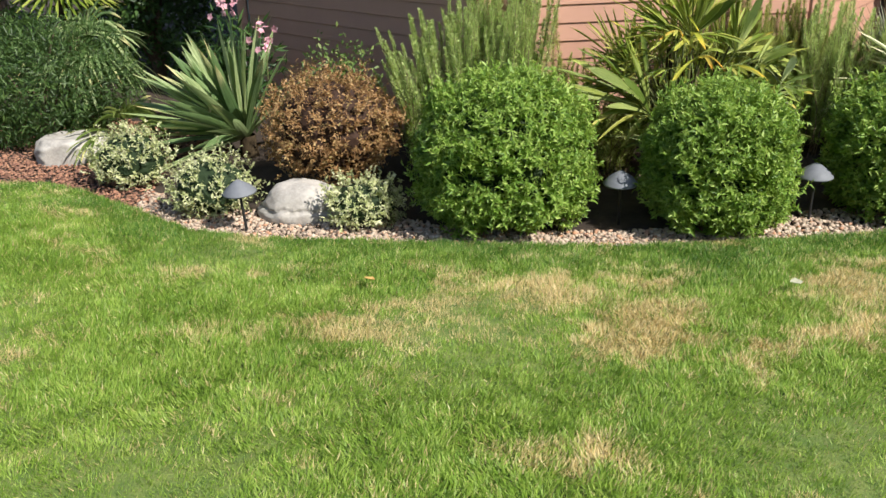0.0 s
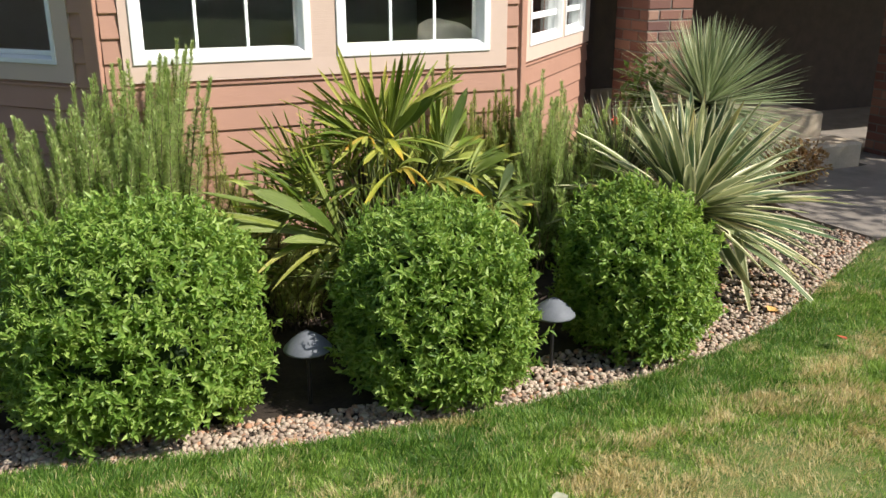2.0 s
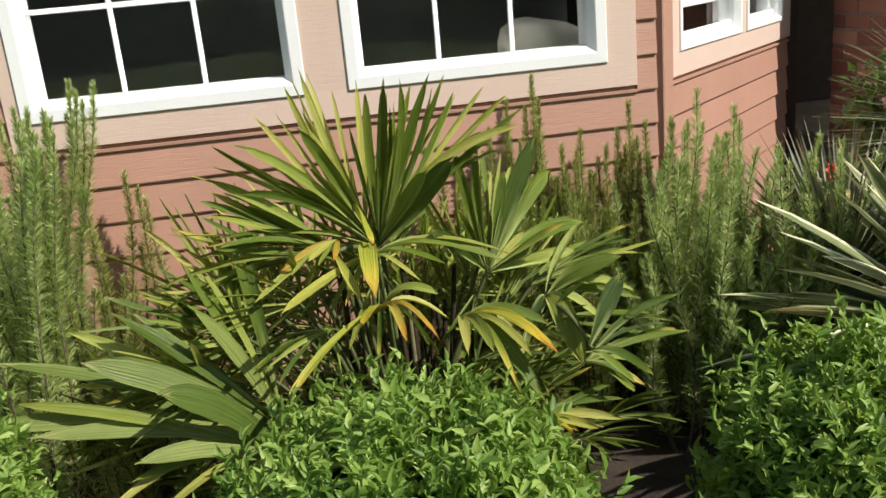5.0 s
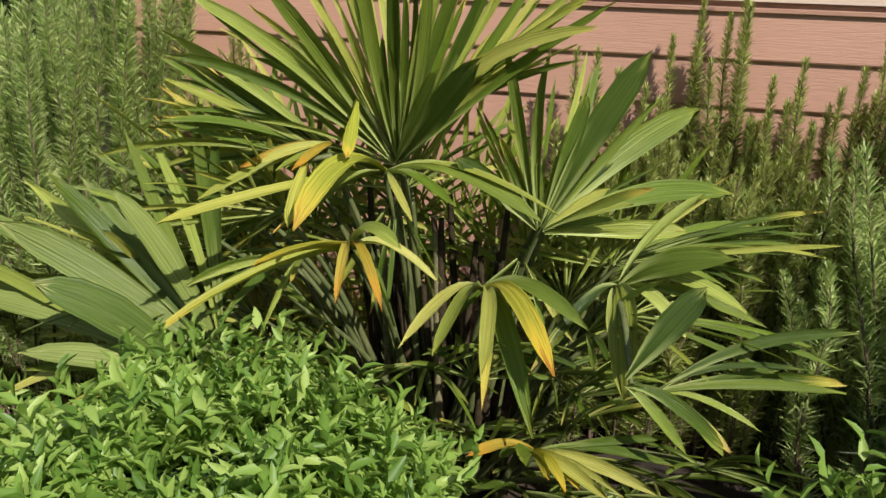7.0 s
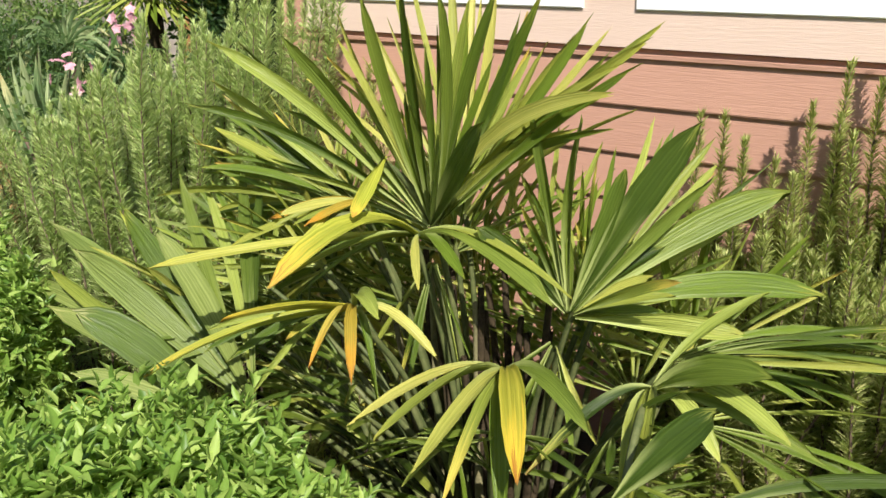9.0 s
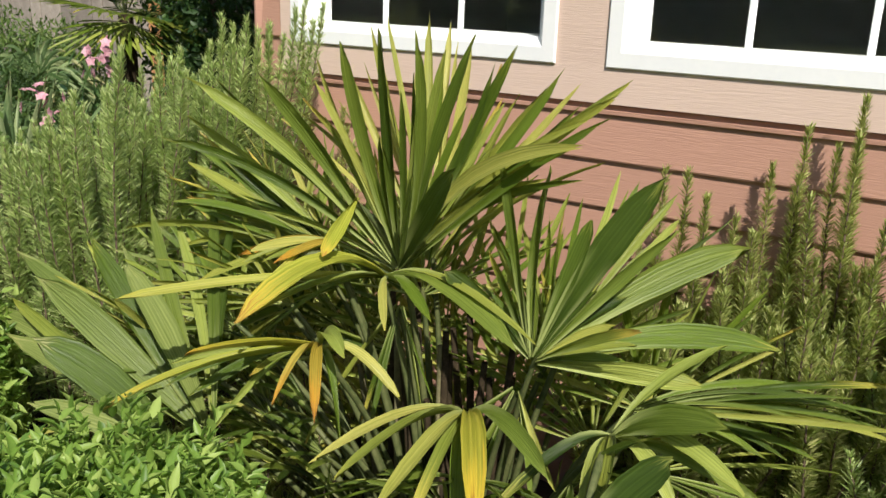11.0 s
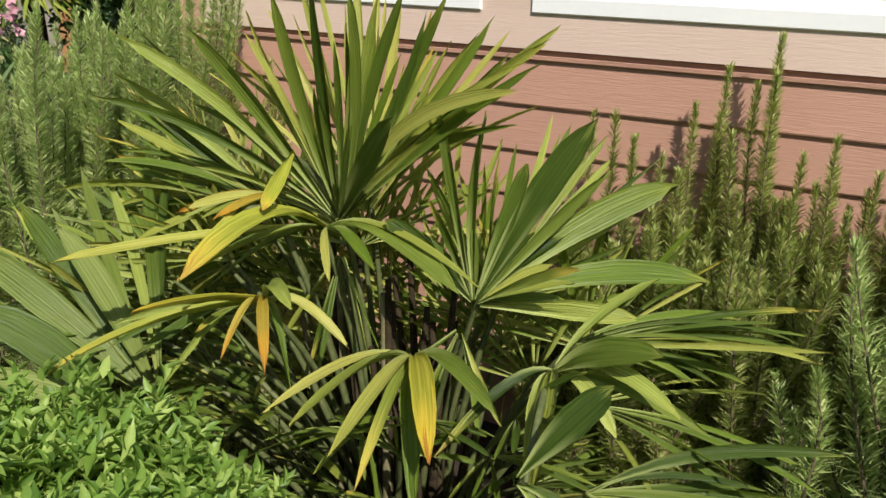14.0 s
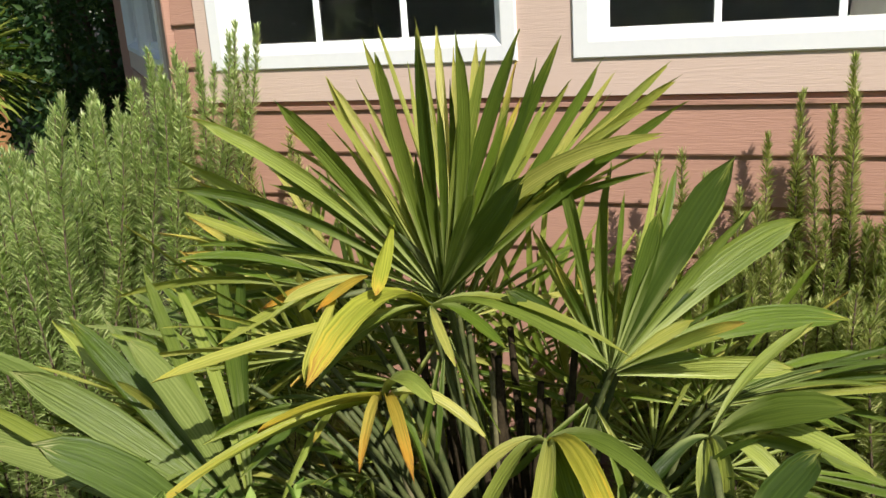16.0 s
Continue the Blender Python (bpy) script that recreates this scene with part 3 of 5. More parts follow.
        bm.faces.new([vs[i], vs[j], vs[k + j], vs[k + i]])
    bm.faces.new(vs[:k][::-1])
    bm.faces.new(vs[k:])
    bmesh.ops.recalc_face_normals(bm, faces=bm.faces)
    return bm_mesh("siding_board", bm, SIDING)


def mitred_bar(length, mat, slim=1.0):
    """One bar of a window frame, mitred at both ends: a flat face, then a slope down to the glass. It runs along x, its outer edge at z 0."""
    prof = [(d * slim, y) for d, y in ((0.0, 0.085), (0.0, -0.031), (0.003, -0.034), (0.037, -0.034), (0.041, -0.031), (0.060, -0.006), (0.062, 0.010), (0.062, 0.085))]
    k = len(prof)
    bm = bmesh.new()
    lo = [bm.verts.new((d, y, d)) for d, y in prof]
    hi = [bm.verts.new((length - d, y, d)) for d, y in prof]
    for i in range(k):
        j = (i + 1) % k
        bm.faces.new([lo[i], lo[j], hi[j], hi[i]])
    bm.faces.new(lo)
    bm.faces.new(hi[::-1])
    bmesh.ops.recalc_face_normals(bm, faces=bm.faces)
    return bm_mesh("frame_bar", bm, mat)


def window_unit(name, wall_m, x0, z0, w, h, cols, rows, label, rail=0.0, slim=1.0):
    """A white window in its opening, x0 and z0 its outer lower corner on the wall; the wall's outside is -y."""
    win = thing(name, label, "window", kind="structure", at=wall_m @ Matrix.Translation((x0, 0, z0)))
    fr = thing("window_frame", "", "")
    fr.parent = win
    across, upright = mitred_bar(w, WHITE, slim), mitred_bar(h, WHITE, slim)
    for me, m in ((across, Matrix()), (upright, pose(w, 0, 0, 0, -90, 0)), (across, pose(w, 0, h, 0, 180, 0)), (upright, pose(0, 0, h, 0, 90, 0))):
        part("frame_bar", me, fr, m=m)
    f = 0.062 * slim
    i0, i1, k0, k1 = f, w - f, f, h - f
    mw = 0.016
    for c in range(1, cols):
        x = i0 + (i1 - i0) * c / cols
        part("muntin", box_mesh("muntin", x - mw / 2, x + mw / 2, 0.0205, 0.030, k0 + rail, k1, WHITE, 0.002), win)
    for r in range(1, rows):
        z = k0 + (k1 - k0) * r / rows
        part("muntin", box_mesh("muntin", i0, i1, 0.0212, 0.029, z - mw / 2, z + mw / 2, WHITE, 0.002), win)
    if rail:
        part("sash_rail", box_mesh("sash_rail", i0, i1, 0.002, 0.034, k0 + rail - 0.018, k0 + rail + 0.018, WHITE, 0.003), win)
        part("sash_foot", box_mesh("sash_foot", i0, i1, 0.003, 0.033, k0 + 0.001, k0 + 0.024, WHITE, 0.003), win)
    g = part("pane", box_mesh("pane", i0 - 0.004, i1 + 0.004, 0.014, 0.018, k0 - 0.004, k1 + 0.004, GLASS, 0), win)
    g.visible_shadow = False
    return win


def wall_with_siding(name, m, length, top, holes, trim, label):
    """A wall with thickness and real openings; lapped boards below and above, a flat trim field round the windows.
    holes: x0, x1, z0, z1 of each opening; trim: the same for the field."""
    w = thing(name, label, "wall", kind="structure", at=m)
    tx0, tx1, tz0, tz1 = trim

    def cut(x0, x1, z0, z1, y0, y1, mat, nm):
        """A flat sheet from x0 to x1 with the holes left open."""
        xs = [x0] + [c for hx in holes for c in hx[:2]] + [x1]
        hz0, hz1 = holes[0][2], holes[0][3]
        for a, b in zip(xs[::2], xs[1::2]):
            part(nm, box_mesh(nm, a, b, y0, y1, hz0, hz1, mat, 0), w)
        part(nm, box_mesh(nm, x0, x1, y0, y1, z0, hz0, mat, 0), w)
        part(nm, box_mesh(nm, x0, x1, y0, y1, hz1, z1, mat, 0), w)

    cut(0, length, -0.2, top, 0.0, 0.10, SIDING, "sheathing")
    cut(0.02, length - 0.02, -0.2, top, 0.101, 0.12, DARKROOM, "inner_wall")
    cut(tx0, tx1, tz0, tz1, -0.026, -0.001, TRIM, "trim_field")
    part("drip_strip", box_mesh("drip_strip", tx0 - 0.004, tx1 + 0.004, -0.022, -0.001, tz0 - 0.026, tz0 - 0.015, SIDING, 0.001), w)
    full = board_mesh(length)
    z = tz0 - 0.016 - LAP
    k = 0
    while z > -0.2:
        part("siding_board", full, w, m=Matrix.Translation((0, -0.001, z)))
        z -= LAP
    if tx0 > 0.02 or tx1 < length - 0.02:
        sides = []
        if tx0 > 0.02:
            sides.append((0.0, board_mesh(tx0 - 0.002)))
        if tx1 < length - 0.02:
            sides.append((tx1 + 0.002, board_mesh(length - tx1 - 0.002)))
        z = tz0 - 0.016
        while z < top - LAP:
            for x, me in sides:
                part("siding_board", me, w, m=Matrix.Translation((x, -0.001, z)))
            z += LAP
    return w


WH = 1.20
FRONT = pose(-0.13, 0.026, 0)
LEFT = Matrix.Translation((-0.13, 0.026, 0)) @ pose(0, 0, 0, 0, 0, -45) @ Matrix.Translation((-2.45, 0, 0))
RIGHT = Matrix.Translation((2.075, 0.026, 0)) @ pose(0, 0, 0, 0, 0, 45)
wz0, wz1 = 1.16, 1.16 + WH
wall_with_siding("wall_front", FRONT, 2.205, 2.5, [(0.135, 1.005, wz0 + 0.005, wz1 - 0.005), (1.15, 2.02, wz0 + 0.005, wz1 - 0.005)], (0.085, 2.13, 1.074, 2.44), "terracotta lap siding with tan trim on the sunlit bay front")
window_unit("window_1", FRONT, 0.13, wz0, 0.88, WH, 3, 4, "white vinyl window with a grid of muntins")
window_unit("window_2", FRONT, 1.145, wz0, 0.88, WH, 3, 4, "white vinyl window with a grid of muntins")
wall_with_siding("wall_left", LEFT, 2.45, 2.5, [(0.305, 1.175, wz0 + 0.005, wz1 - 0.005), (1.305, 2.175, wz0 + 0.005, wz1 - 0.005)], (0.20, 2.28, 1.074, 2.44), "lap siding of the bay side standing in shade")
window_unit("window_3", LEFT, 0.30, wz0, 0.88, WH, 3, 1, "white sash window in the shaded bay side", 0.30, 0.6)
window_unit("window_4", LEFT, 1.30, wz0, 0.88, WH, 3, 1, "white sash window in the shaded bay side", 0.30, 0.6)
wall_with_siding("wall_right", RIGHT, 1.60, 2.5, [(0.165, 0.845, wz0 + 0.005, wz1 - 0.005), (0.925, 1.445, wz0 + 0.005, wz1 - 0.005)], (0.09, 1.60, 1.074, 2.44), "sunlit terracotta lap siding of the bay side")
window_unit("window_5", RIGHT, 0.16, wz0, 0.69, WH, 1, 1, "white sash window in the bay side", 0.13, 0.5)
window_unit("window_6", RIGHT, 0.92, wz0, 0.53, WH, 1, 1, "white sash window in the bay side", 0.13, 0.5)


def corner_board(m, x0, x1, label):
    me = box_mesh("corner_board", x0, x1, -0.034, -0.002, -0.15, 2.5, SIDING, 0.004)
    ob = new("corner_board", me)
    ob.matrix_world = m
    tagged(ob, label, "trim", kind="structure")


corner_board(RIGHT, -0.004, 0.085, "terracotta painted vertical corner board")
corner_board(LEFT, 2.365, 2.454, "terracotta painted vertical corner board")


def slab(name, x0, x1, y0, y1, z0, z1, mat, label, cat, bevel=0.005, kind="structure"):
    ob = new(name, box_mesh(name, x0, x1, y0, y1, z0, z1, mat, bevel))
    return tagged(ob, label, cat, kind=kind)


# the room behind the bay, an unseen roof for shade, and the porch


def make_room_floor():
    bm = bmesh.new()
    out = [(-1.80, 1.85), (-0.05, 0.16), (2.0, 0.16), (3.10, 1.25), (3.10, 4.58), (-1.80, 4.58)]
    lo, hi = [bm.verts.new((x, y, 0.35)) for x, y in out], [bm.verts.new((x, y, 0.42)) for x, y in out]
    bm.faces.new(lo[::-1])
    bm.faces.new(hi)
    for i in range(len(out)):
        j = (i + 1) % len(out)
        bm.faces.new([lo[i], lo[j], hi[j], hi[i]])
    tagged(new("room_floor", bm_mesh("room_floor", bm, DARKROOM)), "dark floor of the room behind the bay", "floor", kind="structure")


make_room_floor()
slab("room_wall_back", -1.9, 3.2, 4.6, 4.75, -0.2, 2.5, DARKROOM, "dim back wall of the room behind the bay", "wall")
slab("room_wall_left", -1.98, -1.90, 1.80, 4.6, -0.2, 2.5, SIDING, "side wall of the house standing in shade", "wall")
slab("room_lining", -1.898, -1.86, 1.82, 4.6, 0.35, 2.5, DARKROOM, "plain inner face of the side wall", "wall")
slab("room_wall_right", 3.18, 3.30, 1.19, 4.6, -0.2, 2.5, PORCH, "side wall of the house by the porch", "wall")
slab("window_seat", 0.0, 1.95, 0.18, 0.60, 1.02, 1.10, DARKROOM, "dark window seat inside the bay", "shelf")


def make_roof():
    bm = bmesh.new()
    # Out of view; carried far right so no sun reaches the porch wall.
    out = [(-2.7, 2.2), (-0.32, -0.45), (2.26, -0.45), (2.95, 0.20), (16.0, 0.20), (16.0, 6.0), (-2.7, 6.0)]
    lo, hi = [bm.verts.new((x, y, 2.5)) for x, y in out], [bm.verts.new((x, y, 2.68)) for x, y in out]
    bm.faces.new(lo[::-1])
    bm.faces.new(hi)
    for i in range(len(out)):
        j = (i + 1) % len(out)
        bm.faces.new([lo[i], lo[j], hi[j], hi[i]])
    ob = new("eaves", bm_mesh("eaves", bm, TRIM))
    tagged(ob, "unseen flat tan roof keeping sun off bay side and porch", "roof", kind="structure")


make_roof()
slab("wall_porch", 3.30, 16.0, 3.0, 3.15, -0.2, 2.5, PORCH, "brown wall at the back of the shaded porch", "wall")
slab("porch_floor", 3.82, 5.50, 1.05, 2.98, -0.1, 0.42, STEPSTONE, "tan stone porch step with worn edges", "porch", 0.02)
slab("porch_step", 3.85, 5.62, 0.72, 1.045, -0.1, 0.22, STEPSTONE, "lower tan stone step below the porch", "step", 0.02)


def make_path():
    bm = bmesh.new()
    pts = [(4.05, -0.30), (4.12, -0.80), (4.6, -0.95), (8.5, -0.85), (8.5, 2.9), (5.66, 2.9), (5.66, 0.68), (4.25, 0.68)]
    lo, hi = [bm.verts.new((x, y, -0.06)) for x, y in pts], [bm.verts.new((x, y, 0.03)) for x, y in pts]
    bm.faces.new(lo[::-1])
    bm.faces.new(hi)
    for i in range(len(pts)):
        j = (i + 1) % len(pts)
        bm.faces.new([lo[i], lo[j], hi[j], hi[i]])
    bmesh.ops.recalc_face_normals(bm, faces=bm.faces)
    tagged(new("pavement", bm_mesh("pavement", bm, CONCRETE)), "tan concrete front walk dappled with shade", "path", kind="structure")


make_path()


def brick_column(x0, y0, wx, wy, top, label):
    col = thing("brick_column", label, "column", at=(x0, y0, 0))
    part("core", box_mesh("core", 0.006, wx - 0.006, 0.006, wy - 0.006, -0.1, top, MORTAR, 0), col, "recessed grey mortar")
    bl, bh, j = 0.19, 0.062, 0.011
    face = {}
    for run, along in ((wx, 0), (wy, 1)):
        n = max(1, round(run / (bl + j)))
        face[along] = (run / n) - j

    def brick(l, d):
        return box_mesh("brick", 0, l, 0, d, 0, bh, BRICK, 0.004)

    long_x, half_x = brick(face[0], 0.05), brick(face[0] / 2 - j / 2, 0.05)
    long_y, half_y = brick(face[1], 0.05), brick(face[1] / 2 - j / 2, 0.05)
    z, row = 0.0, 0
    while z < top - bh:
        for along, run, lm, hm in ((0, wx, long_x, half_x), (1, wy, long_y, half_y)):
            step = face[along] + j
            cells, p = [], 0.0
            if row % 2:
                cells.append((0.0, hm))
                p = step / 2
            while p + step <= run + 1e-4:
                cells.append((p, lm))
                p += step
            if run - p > 0.03:
                cells.append((p, hm))
            for q, me in cells:
                if along == 0:
                    part("brick", me, col, m=Matrix.Translation((q + j / 2, 0, z)))
                else:
                    part("brick", me, col, m=Matrix.Translation((0, q + face[1] + j / 2 if me is lm else q + face[1] / 2, z)) @ pose(0, 0, 0, 0, 0, -90))
        z += bh + j
        row += 1
    return col


brick_column(3.42, 0.70, 0.38, 0.40, 2.5, "red brick porch column with grey mortar joints")
brick_column(6.05, 0.70, 0.38, 0.40, 2.5, "red brick porch column at the far side of the steps")


# ---- clipped shrubs ----
def shell_points(rng, n, c, r, power=2.6, depth=0.14, lump=0.06, seed=1, low=-0.92, foot=0.0):
    """Points in the outer layer of a rounded block, and the outward way at each. foot: how upright the lower half stands, 0 a round one, 1 a drum."""
    d = unit(rng.standard_normal((n * 2, 3)))
    d = d[d[:, 2] > low][:n]
    k = (np.abs(d) ** power).sum(1) ** (-1 / power)
    p = d * k[:, None]
    nor = unit(np.sign(d) * np.abs(d) ** (power - 1) / np.asarray(r))
    if foot:
        under = d[:, 2] < 0
        q = rng.random(len(d))
        flat = unit(d[:, :2]) * ((np.abs(unit(d[:, :2])) ** power).sum(1) ** (-1 / power))[:, None]
        rad = np.interp(q, [0, 0.55, 0.85, 1.0], [1.0, 1.0, 0.95, 0.86])
        drum = np.concatenate([flat * rad[:, None], -q[:, None]], 1)
        p[under] = p[under] * (1 - foot) + drum[under] * foot
        nor[under] = unit(np.concatenate([unit(d[:, :2]), -0.15 * q[:, None]], 1))[under]
    ph = np.array([noise.noise(Vector(v * 3.1) + Vector((seed * 7.3, 0, 0))) for v in d])
    ph2 = np.array([noise.noise(Vector(v * 8.0) + Vector((seed * 3.7, 5, 0))) for v in d])
    p = p * (1 + lump * ph * 1.6 + lump * 0.9 * ph2)[:, None]
    p[:, 2] = np.maximum(p[:, 2], -1.0)
    inn = 1 - depth * rng.random(len(d)) ** 1.6
    return np.asarray(c) + p * inn[:, None] * np.asarray(r), nor


def core_mesh(name, c, r, mat, seed, power=2.6, shrink=0.77, foot=0.0):
    bm = bmesh.new()
    bmesh.ops.create_icosphere(bm, subdivisions=4, radius=1.0)
    for v in bm.verts:
        d = np.array(v.co[:])
        k = (np.abs(d) ** power).sum() ** (-1 / power) * shrink * (1 + 0.10 * noise.noise(Vector(d * 5) + Vector((seed, 0, 0))))
        p = d * k
        if foot and d[2] < 0:
            h = d[:2] / max(np.linalg.norm(d[:2]), 1e-6)
            drum = np.array([*(h * (np.abs(h) ** power).sum() ** (-1 / power) * shrink * min(1.0, 3.0 * np.linalg.norm(d[:2]))), max(d[2] * 1.35, -1.0) * 0.95])
            p = p * (1 - foot) + drum * foot
        v.co = Vector(np.asarray(c) + p * np.asarray(r))
    return bm_mesh(name, bm, mat)


def clipped_bush(name, c, r, count, leaf, mat, core, label, category, seed, power=2.6, lump=0.06, depth=0.16, outward=0.8, sprigs=60, group="", foot=0.0):
    rng = np.random.default_rng(seed)
    b = thing(name, label, category, group, at=(c[0], c[1], 0))
    off = np.array([c[0], c[1], 0.0])
    cc = np.asarray(c) - off
    part("inner_foliage", core_mesh("inner_foliage", cc, r, core, seed, power, 0.77, foot), b, "solid core coloured near black as inner shade")
    q, qn = shell_points(rng, count // 9, cc, r, power, depth, lump, seed, -0.92, foot)
    m = len(q)
    shoot = unit(qn * outward + rng.standard_normal((m, 3)) * 0.55 + [0, 0, 0.45])
    sl = rng.uniform(0.03, 0.06, m)
    P, A, U, L = [], [], [], []
    for k in range(9):
        s_ = k / 8.0
        a = k * 2.4 + rng.uniform(0, 0.6, m)
        e1 = unit(np.cross(shoot, rng.standard_normal((m, 3)) * 0.05 + [0.3, 0.2, 1]))
        e2 = np.cross(shoot, e1)
        rad = e1 * np.cos(a)[:, None] + e2 * np.sin(a)[:, None]
        P.append(q + shoot * (sl * (s_ - 0.75))[:, None])
        A.append(rad * (1.15 - 0.75 * s_) + shoot * (0.25 + 0.7 * s_) + rng.standard_normal((m, 3)) * 0.2)
        U.append(shoot + rad * -0.3 + rng.standard_normal((m, 3)) * 0.15)
        L.append(leaf[0] * rng.uniform(0.75, 1.2, m) * (1.05 - 0.45 * s_))
    P, A, U, L = (np.concatenate(z) for z in (P, A, U, L))
    geo = [leaves_geo(P, A, U, L, L * leaf[1], "ovate")]
    # sprigs that stand out of the clipped face
    q, qn = shell_points(rng, sprigs, cc, r, power, 0.03, lump, seed, -0.5, foot)
    pos, ax, upv, lns = [], [], [], []
    for a, n_ in zip(q, qn):
        w = unit(n_ * 0.6 + np.array([0, 0, 0.8]) + rng.standard_normal(3) * 0.35)
        L = rng.uniform(0.02, 0.085)
        for s in np.linspace(0.1, 1, 7):
            pos.append(a + w * L * s)
            ax.append(w * 0.7 + rng.standard_normal(3) * 0.6)
            upv.append(n_ + rng.standard_normal(3) * 0.4 + [0, 0, 0.4])
            lns.append(leaf[0] * rng.uniform(0.6, 1.0))
    lns = np.array(lns)
    geo.append(leaves_geo(np.array(pos), np.array(ax), np.array(upv), lns, lns * leaf[1], "ovate"))
    v, f = join_geo(geo)
    tagged(part("foliage", mesh_of("foliage", v, f, mat), b), kind="stuff")
    for _ in range(7):
        a = rng.uniform(0, 2 * np.pi)
        e = np.array([math.cos(a) * r[0] * 0.5, math.sin(a) * r[1] * 0.5, cc[2]])
        t = np.linspace(0, 1, 5)[:, None]
        v, f = tube_geo(np.array([math.cos(a) * 0.05, math.sin(a) * 0.05, -0.02]) * (1 - t) + e * t, np.linspace(0.011, 0.005, 5), 5)
        part("stem", mesh_of("stem", v, f, TWIG, smooth=True), b)
    return b


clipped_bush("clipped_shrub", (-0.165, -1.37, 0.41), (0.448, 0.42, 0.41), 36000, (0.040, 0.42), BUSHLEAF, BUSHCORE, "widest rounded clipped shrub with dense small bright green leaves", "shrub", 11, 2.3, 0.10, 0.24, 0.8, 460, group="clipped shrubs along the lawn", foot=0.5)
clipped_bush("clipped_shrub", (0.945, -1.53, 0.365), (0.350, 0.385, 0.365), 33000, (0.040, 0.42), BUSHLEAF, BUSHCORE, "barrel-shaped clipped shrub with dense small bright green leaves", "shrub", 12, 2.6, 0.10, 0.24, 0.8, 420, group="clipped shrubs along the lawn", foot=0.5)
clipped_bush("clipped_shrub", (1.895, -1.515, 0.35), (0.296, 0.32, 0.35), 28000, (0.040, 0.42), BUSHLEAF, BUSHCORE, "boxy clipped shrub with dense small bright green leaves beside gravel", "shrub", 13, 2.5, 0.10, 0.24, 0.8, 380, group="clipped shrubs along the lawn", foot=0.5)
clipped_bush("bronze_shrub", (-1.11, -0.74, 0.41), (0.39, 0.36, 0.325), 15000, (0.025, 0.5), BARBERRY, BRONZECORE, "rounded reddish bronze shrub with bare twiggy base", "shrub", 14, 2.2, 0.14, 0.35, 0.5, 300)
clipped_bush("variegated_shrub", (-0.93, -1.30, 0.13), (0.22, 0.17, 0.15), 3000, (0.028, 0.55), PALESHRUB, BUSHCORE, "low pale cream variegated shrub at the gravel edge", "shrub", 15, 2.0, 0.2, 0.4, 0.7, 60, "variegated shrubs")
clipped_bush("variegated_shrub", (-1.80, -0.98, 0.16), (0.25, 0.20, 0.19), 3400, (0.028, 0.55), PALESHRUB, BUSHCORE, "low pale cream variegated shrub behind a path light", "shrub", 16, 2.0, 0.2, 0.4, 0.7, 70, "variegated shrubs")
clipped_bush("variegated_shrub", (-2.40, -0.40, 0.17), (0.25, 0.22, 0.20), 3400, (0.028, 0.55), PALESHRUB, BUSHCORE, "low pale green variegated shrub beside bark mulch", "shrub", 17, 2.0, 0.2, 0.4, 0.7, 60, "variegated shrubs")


# ---- rosemary ----
def needles_geo(pos, axis, up, length, width):
    ax = unit(axis)
    side = unit(np.cross(ax, up))
    L, W = np.asarray(length)[:, None], width
    v = np.stack([pos, pos + ax * L * 0.5 - side * W / 2, pos + ax * L, pos + ax * L * 0.5 + side * W / 2], 1)
    return v.reshape(-1, 3), np.arange(len(pos) * 4).reshape(-1, 4)


def rosemary(name, stems, label, seed, group="rosemary shrubs", dense=860, wide=0.0056, long=1.0, sway=0.028, mat=None):
    """stems: foot x, foot y, lean x, lean y, height of each upright stem. Needles stand round every stem, in tiers."""
    rng = np.random.default_rng(seed)
    base = np.mean([s[:2] for s in stems], axis=0)
    b = thing(name, label, "shrub", group, at=(base[0], base[1], 0))
    for x, y, lx, ly, h in stems:
        t = np.linspace(0, 1, 9)
        wob = rng.standard_normal(2) * sway
        line = np.stack([x - base[0] + lx * t ** 1.4 + wob[0] * np.sin(t * 5), y - base[1] + ly * t ** 1.4 + wob[1] * np.sin(t * 4 + 1), h * t - 0.01], 1)
        v, f = tube_geo(line, np.linspace(0.005, 0.0016, 9), 4)
        stem = part("stem", mesh_of("stem", v, f, TWIG), b)
        n = int(h * dense)
        s = 0.10 + 0.90 * rng.random(n) ** 0.75
        s = np.round(s * h / 0.009) * 0.009 / h + rng.normal(0, 0.0015, n)
        p = np.stack([np.interp(s, t, line[:, k]) for k in range(3)], 1)
        a = rng.uniform(0, 2 * np.pi, n)
        out = np.stack([np.cos(a), np.sin(a), np.zeros(n)], 1)
        ax = out + np.array([0, 0, 1]) * np.interp(s, [0, 0.9, 1.0], [0.55, 0.75, 1.8])[:, None] + rng.standard_normal((n, 3)) * 0.22
        up = out * -0.3 + [0, 0, 1] + rng.standard_normal((n, 3)) * 0.2
        ln = rng.uniform(0.024, 0.040, n) * long * np.interp(s, [0, 0.45, 0.75, 1.0], [1.25, 1.15, 0.95, 0.6])
        v, f = needles_geo(p, ax, up, ln, wide)
        tagged(part("needles", mesh_of("needles", v, f, mat or ROSELEAF), stem), kind="stuff")
    return b


def column(rng, x, y, h, n):
    """A tapering upright spire: one leading stem with shorter ones standing close round it."""
    rows = [(x, y, rng.normal(0, 0.01), 0.0, h)]
    for k in range(n):
        a, q = rng.uniform(0, 2 * np.pi), rng.uniform(0.45, 0.95)
        d = 0.010 + 0.050 * (1 - q)
        rows.append((x + d * math.cos(a) * 1.2, y + d * math.sin(a), rng.normal(0, 0.02), rng.normal(0, 0.015), h * q))
    return rows


